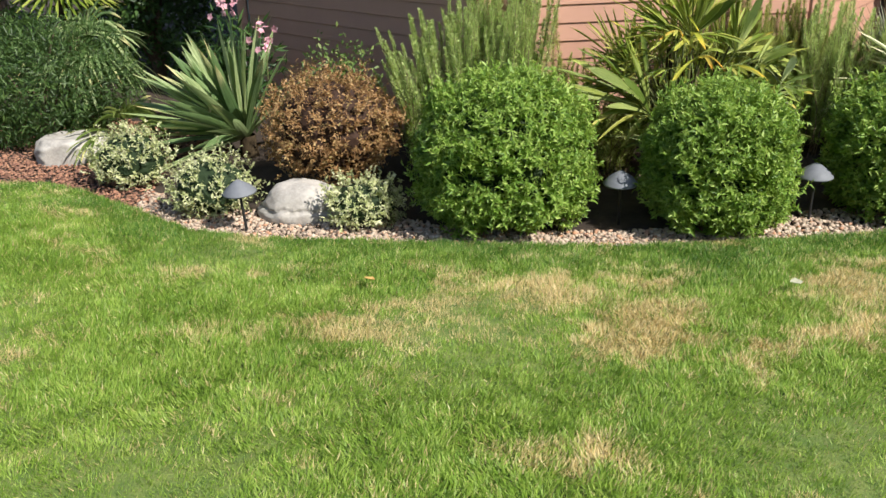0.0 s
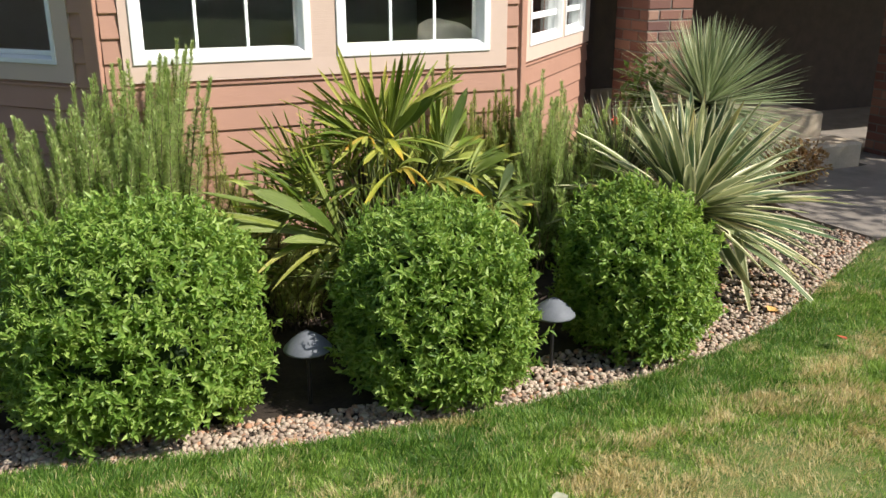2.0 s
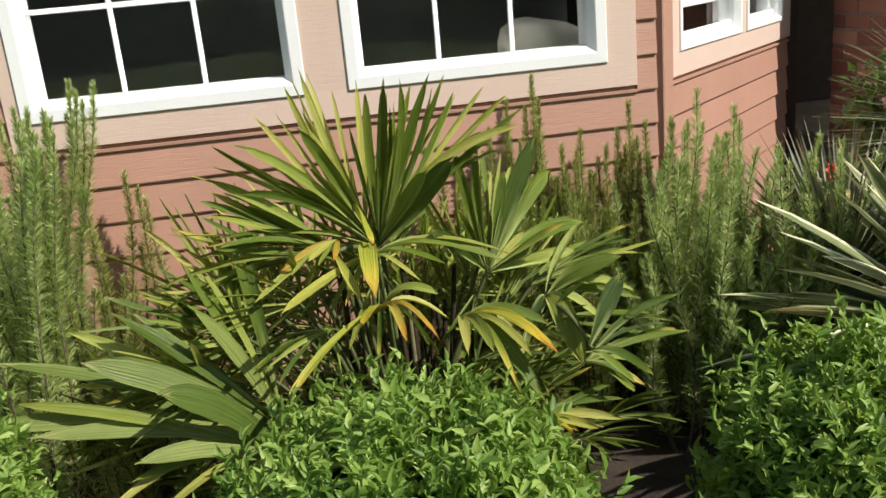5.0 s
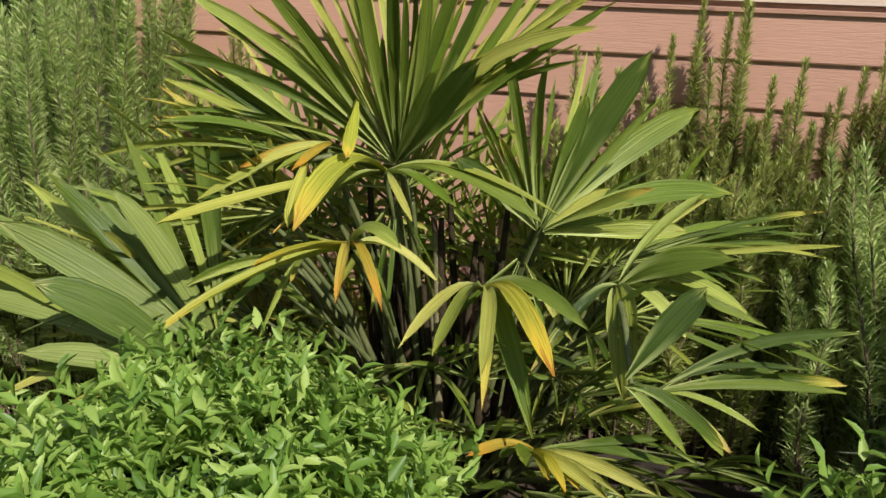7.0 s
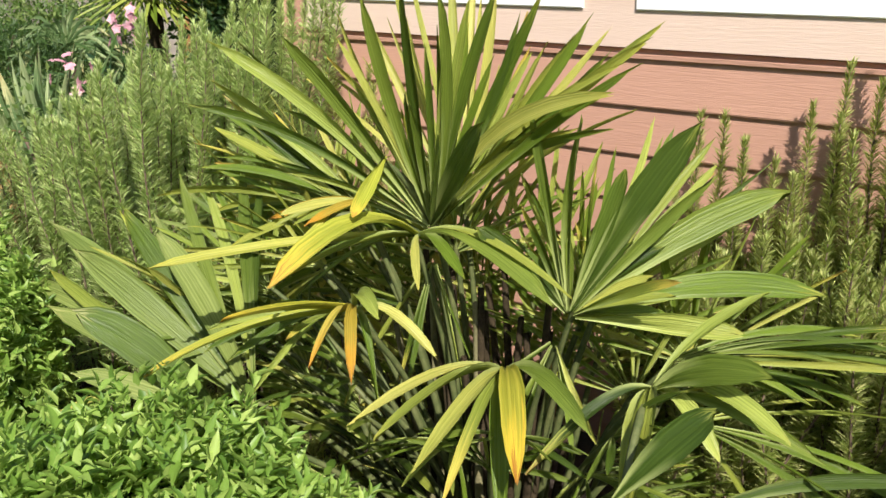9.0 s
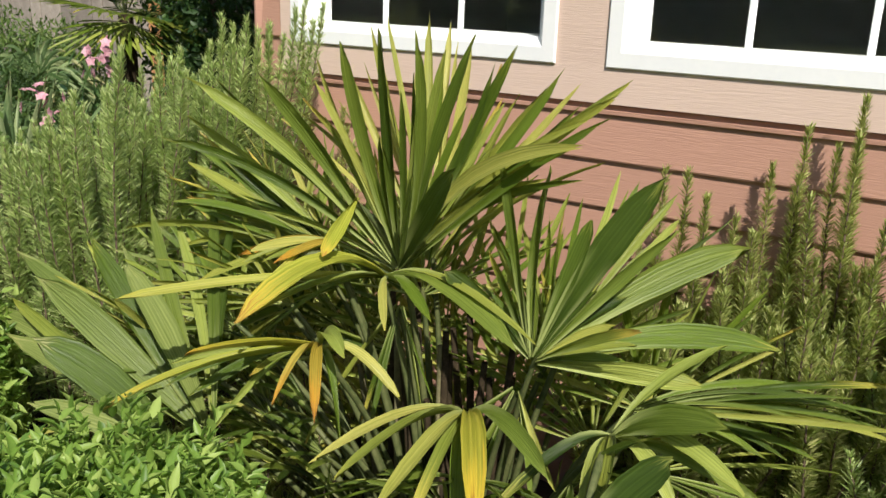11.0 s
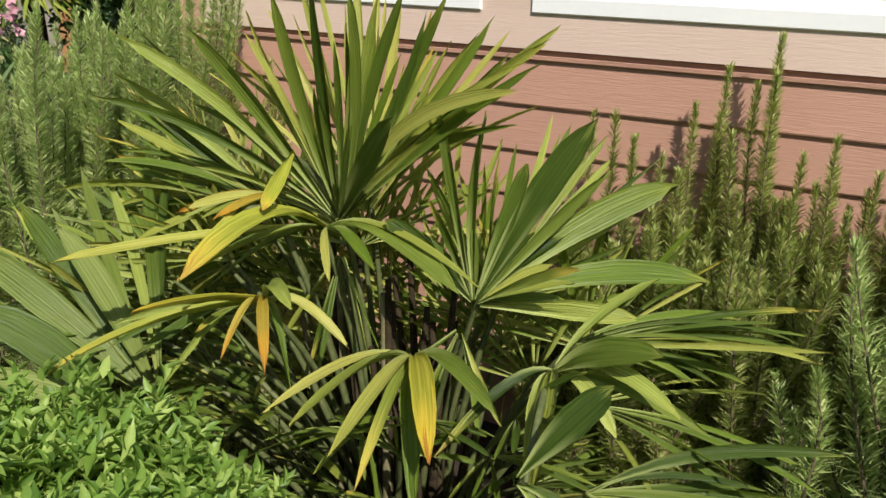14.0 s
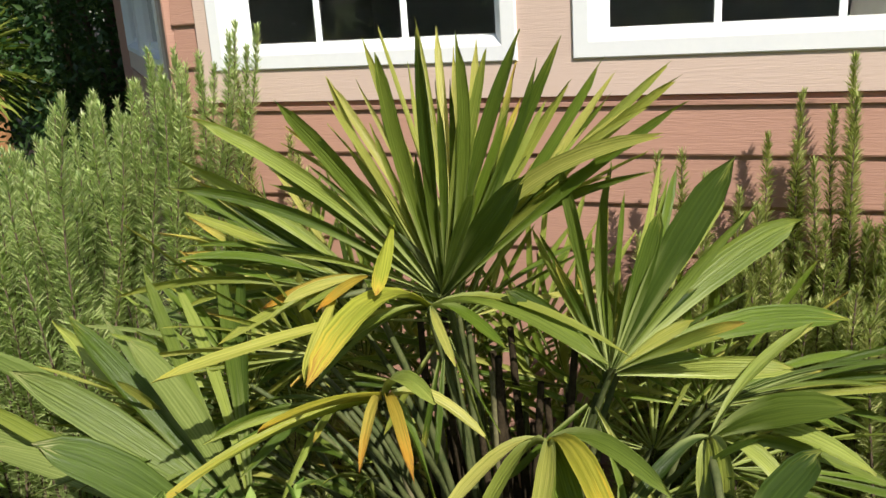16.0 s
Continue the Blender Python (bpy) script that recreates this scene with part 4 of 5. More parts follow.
def stem_rows(rng, n, x0, x1, y0, y1, h0, h1, lx=0.06, ly=0.05, lean=0.0):
    return [(rng.uniform(x0, x1), rng.uniform(y0, y1), rng.normal(lean, lx), rng.normal(-0.02, ly), rng.uniform(h0, h1)) for _ in range(n)]


def sloping_stems(rng, n):
    """Stems that stand lower and lean further out towards the far end of the shrub."""
    rows = []
    for _ in range(n):
        x, y = rng.uniform(-0.60, 0.06), rng.uniform(-0.78, -0.15)
        lx = 0.45 * (x + 0.18) + rng.normal(0, 0.06)
        h = 1.19 + 0.42 * (x + lx + 0.1) - 0.3 * (-0.25 - y)
        rows.append((x, y, lx, rng.normal(0, 0.05), h * rng.uniform(0.84, 1.0)))
    return rows


rr = np.random.default_rng(31)
rosemary("rosemary", sloping_stems(rr, 150) + [(-0.03, -0.15, -0.02, 0.0, 1.20), (0.06, -0.24, 0.03, 0.0, 1.21), (-0.12, -0.2, -0.03, 0.0, 1.16), (-0.2, -0.25, -0.04, 0.0, 1.14)], "large upright rosemary with needle leaves against the bay", 32, dense=1000, wide=0.0038, long=1.2)
thin = stem_rows(rr, 44, 0.08, 0.62, -0.45, -0.12, 0.32, 0.70, 0.05, 0.03, 0.05) + stem_rows(rr, 60, 0.10, 0.80, -0.85, -0.35, 0.26, 0.48, 0.08, 0.06, 0.05)
for x, h, k in ((0.165, 1.19, 2), (0.245, 1.00, 1), (0.315, 0.955, 1), (0.375, 0.92, 1)):
    thin += column(rr, x, -0.13, h, k)
rosemary("rosemary", thin, "thin rosemary stems against the siding", 33, dense=1100, wide=0.0034, long=1.15, sway=0.03, mat=SHADEROSE)
spires = stem_rows(rr, 70, 1.26, 2.02, -0.44, -0.09, 0.40, 0.78, 0.07, 0.05, 0.02) + stem_rows(rr, 150, 1.18, 1.74, -0.40, -0.09, 0.42, 0.80, 0.05, 0.03, 0.0)
for x, y, h, k in ((1.606, -0.105, 1.155, 13), (1.512, -0.085, 1.087, 9), (1.456, -0.09, 0.998, 8), (1.225, -0.11, 0.965, 4), (1.276, -0.10, 0.968, 4), (1.333, -0.14, 0.923, 5), (1.374, -0.14, 0.892, 5), (1.42, -0.12, 0.86, 5), (1.555, -0.13, 0.82, 5),
                   (1.688, -0.12, 0.924, 4), (1.752, -0.12, 0.970, 7), (1.853, -0.13, 0.957, 5), (1.903, -0.13, 1.045, 7), (1.986, -0.13, 0.972, 6)):
    spires += column(rr, x, y, h, k)
rosemary("rosemary", spires, "upright rosemary casting shadows on the siding", 34, dense=1300, wide=0.0032, long=1.12, sway=0.018, mat=SHADEROSE)
corner = stem_rows(rr, 120, 1.86, 2.44, -0.62, -0.08, 0.50, 0.94, 0.11, 0.07, 0.03)
for x, y, h, k in ((2.079, -0.20, 1.075, 3), (2.049, -0.20, 0.990, 3), (2.272, -0.20, 0.990, 4), (2.17, -0.24, 0.95, 3)):
    corner += column(rr, x, y, h, k)
rosemary("rosemary", corner, "bushy upright rosemary at the bay corner", 35, dense=950, wide=0.0034, long=1.35, sway=0.04)


# ---- the palm ----
palm = thing("fan_palm", "clumping fan palm with green and yellowing pleated fronds", "palm", at=(1.05, -0.68, 0))
PALM_AT = np.array([1.05, -0.68, 0.0])
prng = np.random.default_rng(51)
G, Y, P, D, O = PALMLEAF, PALMYELLOW, PALMPALE, PALMDARK, PALMORANGE
LIGHTWARD = np.array([0.25, -0.80, 0.75])


def segment_geo(base, tip, face, width, arch, seg=9, pleats=1, twist=0.0, curl=0.0):
    """One leaf segment from base to tip: it rises by arch and bends over, narrow at the hub, widest past its middle,
    with one or more pleats across and a blunt or split end. Gives vertices, quads and UV."""
    base, tip = np.asarray(base, float), np.asarray(tip, float)
    ln = np.linalg.norm(tip - base)
    s = np.linspace(0, 1, seg + 1)[:, None]
    sideways = unit(np.cross(tip - base, face))
    bend = 0.55 if arch < 0.1 else 0.36
    ctrl = base * (1 - bend) + tip * bend + np.array([0, 0, arch * 1.8 * ln]) + sideways * curl * ln
    p = base * (1 - s) ** 2 + ctrl * 2 * s * (1 - s) + tip * s ** 2
    tan = unit(np.gradient(p, axis=0))
    side = unit(np.cross(tan, face))
    up = np.cross(side, tan)
    a = (twist * s ** 1.5)
    side, up = side * np.cos(a) + up * np.sin(a), up * np.cos(a) - side * np.sin(a)
    blunt = prng.uniform(0.04, 0.36)
    w = np.interp(s[:, 0], [0, 0.10, 0.30, 0.55, 0.80, 0.94, 1.0], [0.13, 0.30, 0.70, 1.0, 0.90, 0.42 + 0.6 * blunt, blunt * 0.5]) * width
    k = pleats * 2 + 1
    u = np.linspace(0, 1, k)
    deep = width / pleats * np.interp(s[:, 0], [0, 0.3, 1.0], [0.40, 0.46, 0.16])
    zig = np.where(np.arange(k) % 2 == 0, 1.0, 0.0)
    v = p[:, None] + side[:, None] * ((u - 0.5)[None, :, None] * w[:, None, None]) + up[:, None] * (zig[None, :, None] * deep[:, None, None])
    ragged = np.zeros((seg + 1, k))
    ragged[-1] = prng.uniform(-0.045, 0.025, k) * ln
    v = v + tan[:, None] * ragged[..., None]
    uv = np.stack([np.tile(u, seg + 1), np.repeat(s[:, 0], k)], 1)
    i = (np.arange(seg)[:, None] * k + np.arange(k - 1)[None]).ravel()[:, None]
    f = np.concatenate([i, i + 1, i + 1 + k, i + k], 1)
    return v.reshape(-1, 3), f, uv


def stalk_of(hub, aim, label, root=None):
    hub = np.asarray(hub, float)
    root = np.asarray(root if root is not None else (1.05 + 0.35 * (hub[0] - 1.05) + prng.uniform(-0.06, 0.06), -0.68 + 0.25 * (hub[1] + 0.68) + prng.uniform(-0.06, 0.06), 0.10), float)
    t = np.linspace(0, 1, 8)[:, None]
    bow = np.array([0, 0, 0.12]) * np.linalg.norm(hub - root)
    v, f = tube_geo(root * (1 - t) + (hub + aim * 0.015) * t + bow * np.sin(t * np.pi) - PALM_AT, np.linspace(0.0085, 0.0045, 8), 6)
    return part("frond", mesh_of("stalk", v, f, STALK, smooth=True), palm, label)


def leaflet(fr, hub, tip, width, arch, mat, face, loose=0.22, wide=False):
    loose = loose * 1.7
    tip = np.asarray(tip, float)
    way = unit(tip - hub)
    fc = unit(face + prng.standard_normal(3) * loose)
    width = width * ((0.84 if width > 0.044 else 0.70) if wide else 0.50)
    pl = 1 if width < 0.036 else 2 if width < 0.056 else 3
    v, f, uv = segment_geo(hub + way * 0.008 - PALM_AT, tip - PALM_AT, fc, width, arch, 9, pl, prng.normal(0, min(0.6, loose * 1.5)), prng.normal(0, 0.04))
    part("leaflet", mesh_of("leaflet", v, f, mat, uv, True), fr)


def face_of(aim):
    """The side of a fan that is turned to the light, square to the way it points."""
    n = LIGHTWARD - aim * np.dot(LIGHTWARD, aim)
    return unit(n + 1e-6)


def fan(hub, tips, label="", fill=0, fill_mat=None, root=None, shrink=(0.62, 0.98), loose=0.22):
    """A frond given by the tips of its main segments in order round the fan: place, width, arch, leaf. fill more stand between each two."""
    hub = np.asarray(hub, float)
    aim = unit(np.mean([unit(np.asarray(t[0]) - hub) for t in tips], axis=0))
    face = face_of(aim)
    fr = stalk_of(hub, aim, label, root)
    for i, (tip, wd, arch, m) in enumerate(tips):
        leaflet(fr, hub, tip, wd, arch, m, face, loose, True)
        if i + 1 < len(tips):
            nxt = tips[i + 1]
            for k in range(fill):
                q = (k + 1) / (fill + 1) + prng.normal(0, 0.06)
                a, b = np.asarray(tip) - hub, np.asarray(nxt[0]) - hub
                ln = (np.linalg.norm(a) * (1 - q) + np.linalg.norm(b) * q) * prng.uniform(*shrink)
                w = unit(unit(a) * (1 - q) + unit(b) * q + face * prng.normal(-0.05, 0.06)) * ln
                leaflet(fr, hub, hub + w, (wd * (1 - q) + nxt[1] * q) * prng.uniform(0.75, 1.05), arch * (1 - q) + nxt[2] * q, fill_mat or (m if prng.random() < 0.5 else nxt[3]), face, loose)
    return fr


def frond(hub, aim, side, spread, n, length, width, droop, mat, root=None, label="", loose=0.3, shorten=0.3):
    """A whole fan of n segments spread round aim in the plane of aim and side."""
    hub, aim = np.asarray(hub, float), unit(aim)
    side = unit(np.asarray(side, float) - aim * np.dot(side, aim))
    face = np.cross(side, aim)
    if np.dot(face, LIGHTWARD) < 0:
        face = -face
    fr = stalk_of(hub, aim, label, root)
    a0, a1 = spread
    for i in range(n):
        a = radians(a0 + (a1 - a0) * (i + 0.5) / n + prng.normal(0, 3.0))
        w = unit(aim * math.cos(a) + side * math.sin(a) + face * prng.normal(0, 0.08))
        out = abs(a) / max(radians(max(abs(a0), abs(a1))), 0.01)
        ln = length * (1 - shorten * out ** 1.5) * prng.uniform(0.85, 1.08)
        dr = droop * prng.uniform(0.5, 1.6)
        tip = hub + w * ln - np.array([0, 0, dr * ln])
        leaflet(fr, hub, tip, width * prng.uniform(0.75, 1.2), dr * 0.45, mat if prng.random() < 0.88 else Y, face, loose)
    return fr


ACROSS = (0.82, 0.57, 0.0)
HUB = (1.003, -0.802, 0.855)
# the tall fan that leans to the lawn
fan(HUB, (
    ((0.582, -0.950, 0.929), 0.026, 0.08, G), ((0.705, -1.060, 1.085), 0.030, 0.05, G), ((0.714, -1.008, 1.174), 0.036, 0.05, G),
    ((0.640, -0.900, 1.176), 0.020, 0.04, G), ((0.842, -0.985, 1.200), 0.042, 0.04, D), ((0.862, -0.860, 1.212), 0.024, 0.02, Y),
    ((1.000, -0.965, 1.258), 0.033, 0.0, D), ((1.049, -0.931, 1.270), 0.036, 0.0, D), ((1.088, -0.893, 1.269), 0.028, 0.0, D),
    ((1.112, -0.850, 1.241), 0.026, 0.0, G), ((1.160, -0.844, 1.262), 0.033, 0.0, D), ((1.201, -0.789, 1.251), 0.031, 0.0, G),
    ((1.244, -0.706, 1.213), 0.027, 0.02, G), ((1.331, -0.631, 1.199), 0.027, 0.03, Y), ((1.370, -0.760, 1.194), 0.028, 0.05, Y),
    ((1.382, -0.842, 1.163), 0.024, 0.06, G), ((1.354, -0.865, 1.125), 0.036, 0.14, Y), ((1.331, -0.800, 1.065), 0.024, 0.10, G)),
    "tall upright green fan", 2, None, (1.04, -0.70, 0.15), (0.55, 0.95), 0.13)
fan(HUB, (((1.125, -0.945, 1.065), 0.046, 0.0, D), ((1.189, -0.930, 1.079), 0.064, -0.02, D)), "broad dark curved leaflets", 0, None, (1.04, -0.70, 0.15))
# the paler fan behind it
fan((0.975, -0.665, 0.830), (
    ((0.560, -0.640, 1.060), 0.026, 0.03, Y), ((0.644, -0.660, 1.111), 0.030, 0.02, Y), ((0.740, -0.650, 1.190), 0.026, 0.02, Y), ((0.822, -0.664, 1.265), 0.026, 0.0, Y), ((0.840, -0.643, 1.276), 0.026, 0.0, Y),
    ((0.864, -0.534, 1.278), 0.030, 0.0, Y), ((0.883, -0.486, 1.264), 0.026, 0.0, Y), ((1.004, -0.600, 1.243), 0.026, 0.0, Y), ((1.080, -0.620, 1.200), 0.026, 0.02, Y),
    ((1.119, -0.620, 1.153), 0.028, 0.02, Y), ((1.163, -0.605, 1.170), 0.034, 0.03, Y), ((1.231, -0.600, 1.149), 0.024, 0.03, G), ((1.300, -0.640, 1.060), 0.024, 0.05, Y)),
    "paler yellow-green fan", 1, None, (1.0, -0.62, 0.15), (0.65, 0.95), 0.3)
frond((0.99, -0.72, 0.78), (0.10, -0.02, 1.0), ACROSS, (-95, 85), 13, 0.34, 0.024, 0.06, G, (1.0, -0.66, 0.2))
# long yellowing leaflets that hang from the tall fan's foot
fan((0.990, -0.830, 0.845), (
    ((0.765, -1.225, 0.863), 0.036, 0.025, PALMGOLD), ((0.959, -1.164, 0.849), 0.052, 0.18, PALMGOLD), ((0.899, -1.100, 0.820), 0.026, 0.10, Y), ((0.860, -1.000, 0.760), 0.024, 0.12, D),
    ((0.800, -0.980, 0.770), 0.020, 0.12, D), ((1.078, -0.950, 0.804), 0.022, 0.10, Y), ((1.147, -0.920, 0.824), 0.032, 0.10, G), ((1.293, -0.900, 0.806), 0.048, 0.14, D), ((1.316, -0.880, 0.814), 0.026, 0.14, Y)),
    "fan with long reaching yellow leaflets", 0, None, (1.03, -0.72, 0.2), loose=0.08)
fan((0.945, -0.860, 0.990), (((0.977, -0.987, 0.915), 0.036, 0.0, PALMGOLD),), "folded yellow leaflet", 0, None, HUB)
fan((0.883, -0.925, 0.895), (((0.930, -1.120, 0.835), 0.034, 0.0, PALMGOLD),), "folded yellow leaflet", 0, None, (0.99, -0.83, 0.845))
# the fan that leans to the large rosemary
fan((0.900, -0.840, 0.860), (
    ((0.480, -0.930, 0.800), 0.024, 0.08, G), ((0.504, -1.000, 0.884), 0.024, 0.08, Y), ((0.567, -0.950, 0.980), 0.022, 0.05, Y), ((0.647, -1.000, 0.956), 0.022, 0.06, G), ((0.634, -0.950, 1.014), 0.030, 0.05, Y),
    ((0.600, -0.920, 1.050), 0.030, 0.05, G), ((0.635, -0.920, 1.070), 0.026, 0.04, G), ((0.633, -0.950, 1.105), 0.034, 0.05, G)),
    "fan leaning towards the large rosemary", 2, None, (1.0, -0.70, 0.15), (0.6, 1.0), 0.3)
fan((0.900, -0.860, 0.900), (((0.700, -1.000, 0.820), 0.024, 0.06, Y), ((0.830, -1.000, 0.900), 0.026, 0.06, Y), ((0.886, -1.000, 0.890), 0.022, 0.10, O), ((0.760, -0.960, 0.870), 0.022, 0.1, O)), "yellow and orange leaflets", 1, Y)
frond((0.84, -0.78, 0.78), (-0.75, -0.20, 0.45), (0.5, 0.2, 0.8), (-60, 60), 15, 0.38, 0.024, 0.06, G, (0.98, -0.66, 0.2))
# the fan of straw-edged leaflets over the siding
fan((0.660, -0.720, 0.650), (
    ((0.250, -0.860, 0.760), 0.026, 0.05, P), ((0.311, -0.750, 0.928), 0.026, 0.03, Y), ((0.334, -0.800, 0.820), 0.024, 0.03, P), ((0.413, -0.650, 0.952), 0.024, 0.03, Y), ((0.471, -0.600, 1.002), 0.022, 0.02, Y),
    ((0.536, -0.600, 1.005), 0.024, 0.02, P), ((0.597, -0.550, 0.999), 0.024, 0.02, Y), ((0.660, -0.580, 1.010), 0.026, 0.02, G), ((0.740, -0.600, 1.000), 0.028, 0.03, G)),
    "fan of thin straw-edged leaflets", 2, None, (0.98, -0.66, 0.1), (0.6, 0.95), 0.35)
# the broad fan to the bay corner
fan((1.272, -0.800, 0.752), (
    ((1.126, -0.860, 0.897), 0.046, 0.06, D), ((1.201, -0.840, 0.937), 0.028, 0.05, G), ((1.204, -0.820, 1.086), 0.032, 0.0, D), ((1.276, -0.786, 1.074), 0.038, 0.02, D), ((1.340, -0.760, 1.000), 0.042, 0.02, D),
    ((1.437, -0.729, 1.069), 0.060, 0.06, D), ((1.452, -0.700, 0.984), 0.036, 0.05, D), ((1.528, -0.530, 0.930), 0.060, 0.06, D), ((1.468, -0.850, 0.869), 0.026, 0.05, Y), ((1.606, -0.570, 0.776), 0.054, 0.06, G), ((1.528, -0.720, 0.749), 0.046, 0.06, G)),
    "broad dark green fan", 1, None, (1.12, -0.70, 0.12), (0.40, 0.60), 0.2)
fan((1.30, -0.70, 0.80), (((1.460, -0.420, 0.945), 0.016, 0.0, D), ((1.39, -0.52, 1.00), 0.024, 0.02, Y), ((1.33, -0.55, 1.02), 0.022, 0.02, G)), "thin dark leaflets", 1, None, (1.12, -0.66, 0.12))
frond((1.24, -0.68, 0.70), (0.35, 0.3, 0.9), ACROSS, (-70, 70), 15, 0.36, 0.026, 0.06, G, (1.1, -0.64, 0.15))
# fans that droop over the clipped shrub
fan((1.185, -0.857, 0.645), (
    ((1.141, -1.200, 0.702), 0.034, 0.11, Y), ((1.196, -1.220, 0.703), 0.038, 0.11, Y), ((1.273, -1.234, 0.690), 0.036, 0.11, Y), ((1.255, -1.150, 0.578), 0.028, 0.20, Y),
    ((1.329, -1.100, 0.517), 0.046, 0.25, G), ((1.358, -1.116, 0.640), 0.046, 0.20, PALMSPLIT), ((1.389, -0.950, 0.642), 0.042, 0.20, D)), "drooping yellowing fan", 0, None, (1.1, -0.72, 0.12), loose=0.12)
fan((0.985, -1.000, 0.765), (
    ((0.748, -1.255, 0.678), 0.036, 0.09, PALMGOLD), ((0.925, -1.230, 0.815), 0.036, 0.05, PALMSPLIT), ((1.020, -1.150, 0.728), 0.028, 0.25, O), ((1.090, -1.135, 0.722), 0.028, 0.25, O),
    ((1.090, -1.080, 0.665), 0.028, 0.25, G), ((1.103, -1.080, 0.809), 0.036, 0.25, G), ((1.133, -0.980, 0.708), 0.032, 0.22, Y)), "fan with withered orange leaflets", 0, None, (1.03, -0.72, 0.15), loose=0.12)
# low broad fans towards the widest clipped shrub
fan((0.720, -1.000, 0.500), (
    ((0.060, -1.050, 0.640), 0.050, 0.06, P), ((0.123, -1.000, 0.762), 0.060, 0.05, P), ((0.268, -0.920, 0.790), 0.044, 0.05, G), ((0.339, -1.080, 0.768), 0.076, 0.08, P), ((0.395, -1.000, 0.836), 0.056, 0.06, G),
    ((0.424, -0.950, 0.820), 0.035, 0.03, P), ((0.575, -1.060, 0.841), 0.056, 0.04, P), ((0.555, -0.980, 0.925), 0.034, 0.03, D), ((0.581, -0.950, 0.912), 0.030, 0.02, G),
    ((0.662, -0.920, 0.952), 0.034, 0.02, D), ((0.695, -0.900, 0.942), 0.034, 0.02, D)), "low broad grey-green fan", 0, None, (0.95, -0.74, 0.08), loose=0.18)
fan((0.720, -1.050, 0.460), (
    ((0.175, -1.050, 0.680), 0.040, 0.08, Y), ((0.196, -1.080, 0.611), 0.056, 0.10, P), ((0.306, -1.180, 0.428), 0.040, 0.16, Y), ((0.372, -1.200, 0.369), 0.042, 0.18, Y), ((0.407, -1.150, 0.511), 0.044, 0.10, G),
    ((0.426, -1.180, 0.567), 0.056, 0.10, P), ((0.502, -1.200, 0.719), 0.082, 0.08, P), ((0.533, -1.200, 0.348), 0.044, 0.18, Y)), "low fan with pale drooping leaflets", 0, None, (0.95, -0.74, 0.08), loose=0.16)
frond((0.64, -0.86, 0.56), (-0.9, -0.25, 0.25), (0.3, -0.9, 0.2), (-75, 70), 14, 0.40, 0.032, 0.10, P, (0.95, -0.70, 0.1))
frond((0.66, -0.88, 0.68), (-0.35, -0.05, 1.0), ACROSS, (-80, 60), 16, 0.30, 0.026, 0.06, G, (0.98, -0.70, 0.12))
frond((0.56, -0.94, 0.62), (-0.9, -0.30, 0.30), (0.3, -0.6, 0.7), (-70, 70), 10, 0.32, 0.028, 0.10, Y, (0.95, -0.72, 0.1))
# upright inner fans that hide the siding beside the tall one
for x, y, z, m in ((0.62, -0.66, 0.52, D), (0.50, -0.70, 0.46, G), (0.40, -0.76, 0.40, D), (0.74, -0.62, 0.60, D)):
    frond((x, y, z), (0.5 * (x - 0.75), -0.05, 1.0), ACROSS, (-80, 75), 15, 0.36, 0.026, 0.05, m, (0.92, -0.62, 0.08), "", 0.35)
# low fans towards the bay corner
fan((1.420, -0.800, 0.660), (
    ((1.300, -0.980, 0.560), 0.036, 0.2, D), ((1.461, -0.985, 0.536), 0.072, 0.25, Y), ((1.548, -0.850, 0.598), 0.038, 0.18, G), ((1.640, -0.850, 0.660), 0.042, 0.16, G), ((1.610, -0.860, 0.760), 0.060, 0.12, D), ((1.679, -0.800, 0.618), 0.034, 0.12, D), ((1.552, -0.700, 0.816), 0.032, 0.1, G)),
    "low fan with broad ribbed leaflets", 0, None, (1.15, -0.70, 0.1))
# the dark leaf colour gives the side away from the sun
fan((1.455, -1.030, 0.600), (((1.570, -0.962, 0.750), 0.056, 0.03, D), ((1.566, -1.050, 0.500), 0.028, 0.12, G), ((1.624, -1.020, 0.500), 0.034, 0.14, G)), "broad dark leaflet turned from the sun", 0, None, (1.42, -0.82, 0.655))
fan((1.400, -0.700, 0.660), (
    ((1.792, -0.480, 0.731), 0.019, 0.06, G), ((1.820, -0.600, 0.708), 0.017, 0.06, Y), ((1.790, -0.500, 0.684), 0.017, 0.06, G), ((1.813, -0.500, 0.637), 0.016, 0.06, Y), ((1.655, -0.500, 0.692), 0.022, 0.08, G), ((1.657, -0.550, 0.658), 0.019, 0.08, Y), ((1.693, -0.550, 0.592), 0.019, 0.08, G), ((1.611, -0.600, 0.596), 0.022, 0.10, G)),
    "low fan with long thin arching leaflets", 3, D, (1.15, -0.68, 0.1), (0.6, 1.0), 0.5)
fan((1.500, -0.850, 0.480), (((1.871, -0.624, 0.426), 0.036, 0.06, G), ((1.862, -0.620, 0.542), 0.034, 0.10, D), ((1.839, -0.750, 0.477), 0.030, 0.10, D), ((1.644, -0.900, 0.414), 0.034, 0.10, G), ((1.638, -0.850, 0.373), 0.034, 0.10, G)), "low fan reaching towards the striped yucca", 1, None, (1.18, -0.72, 0.06))
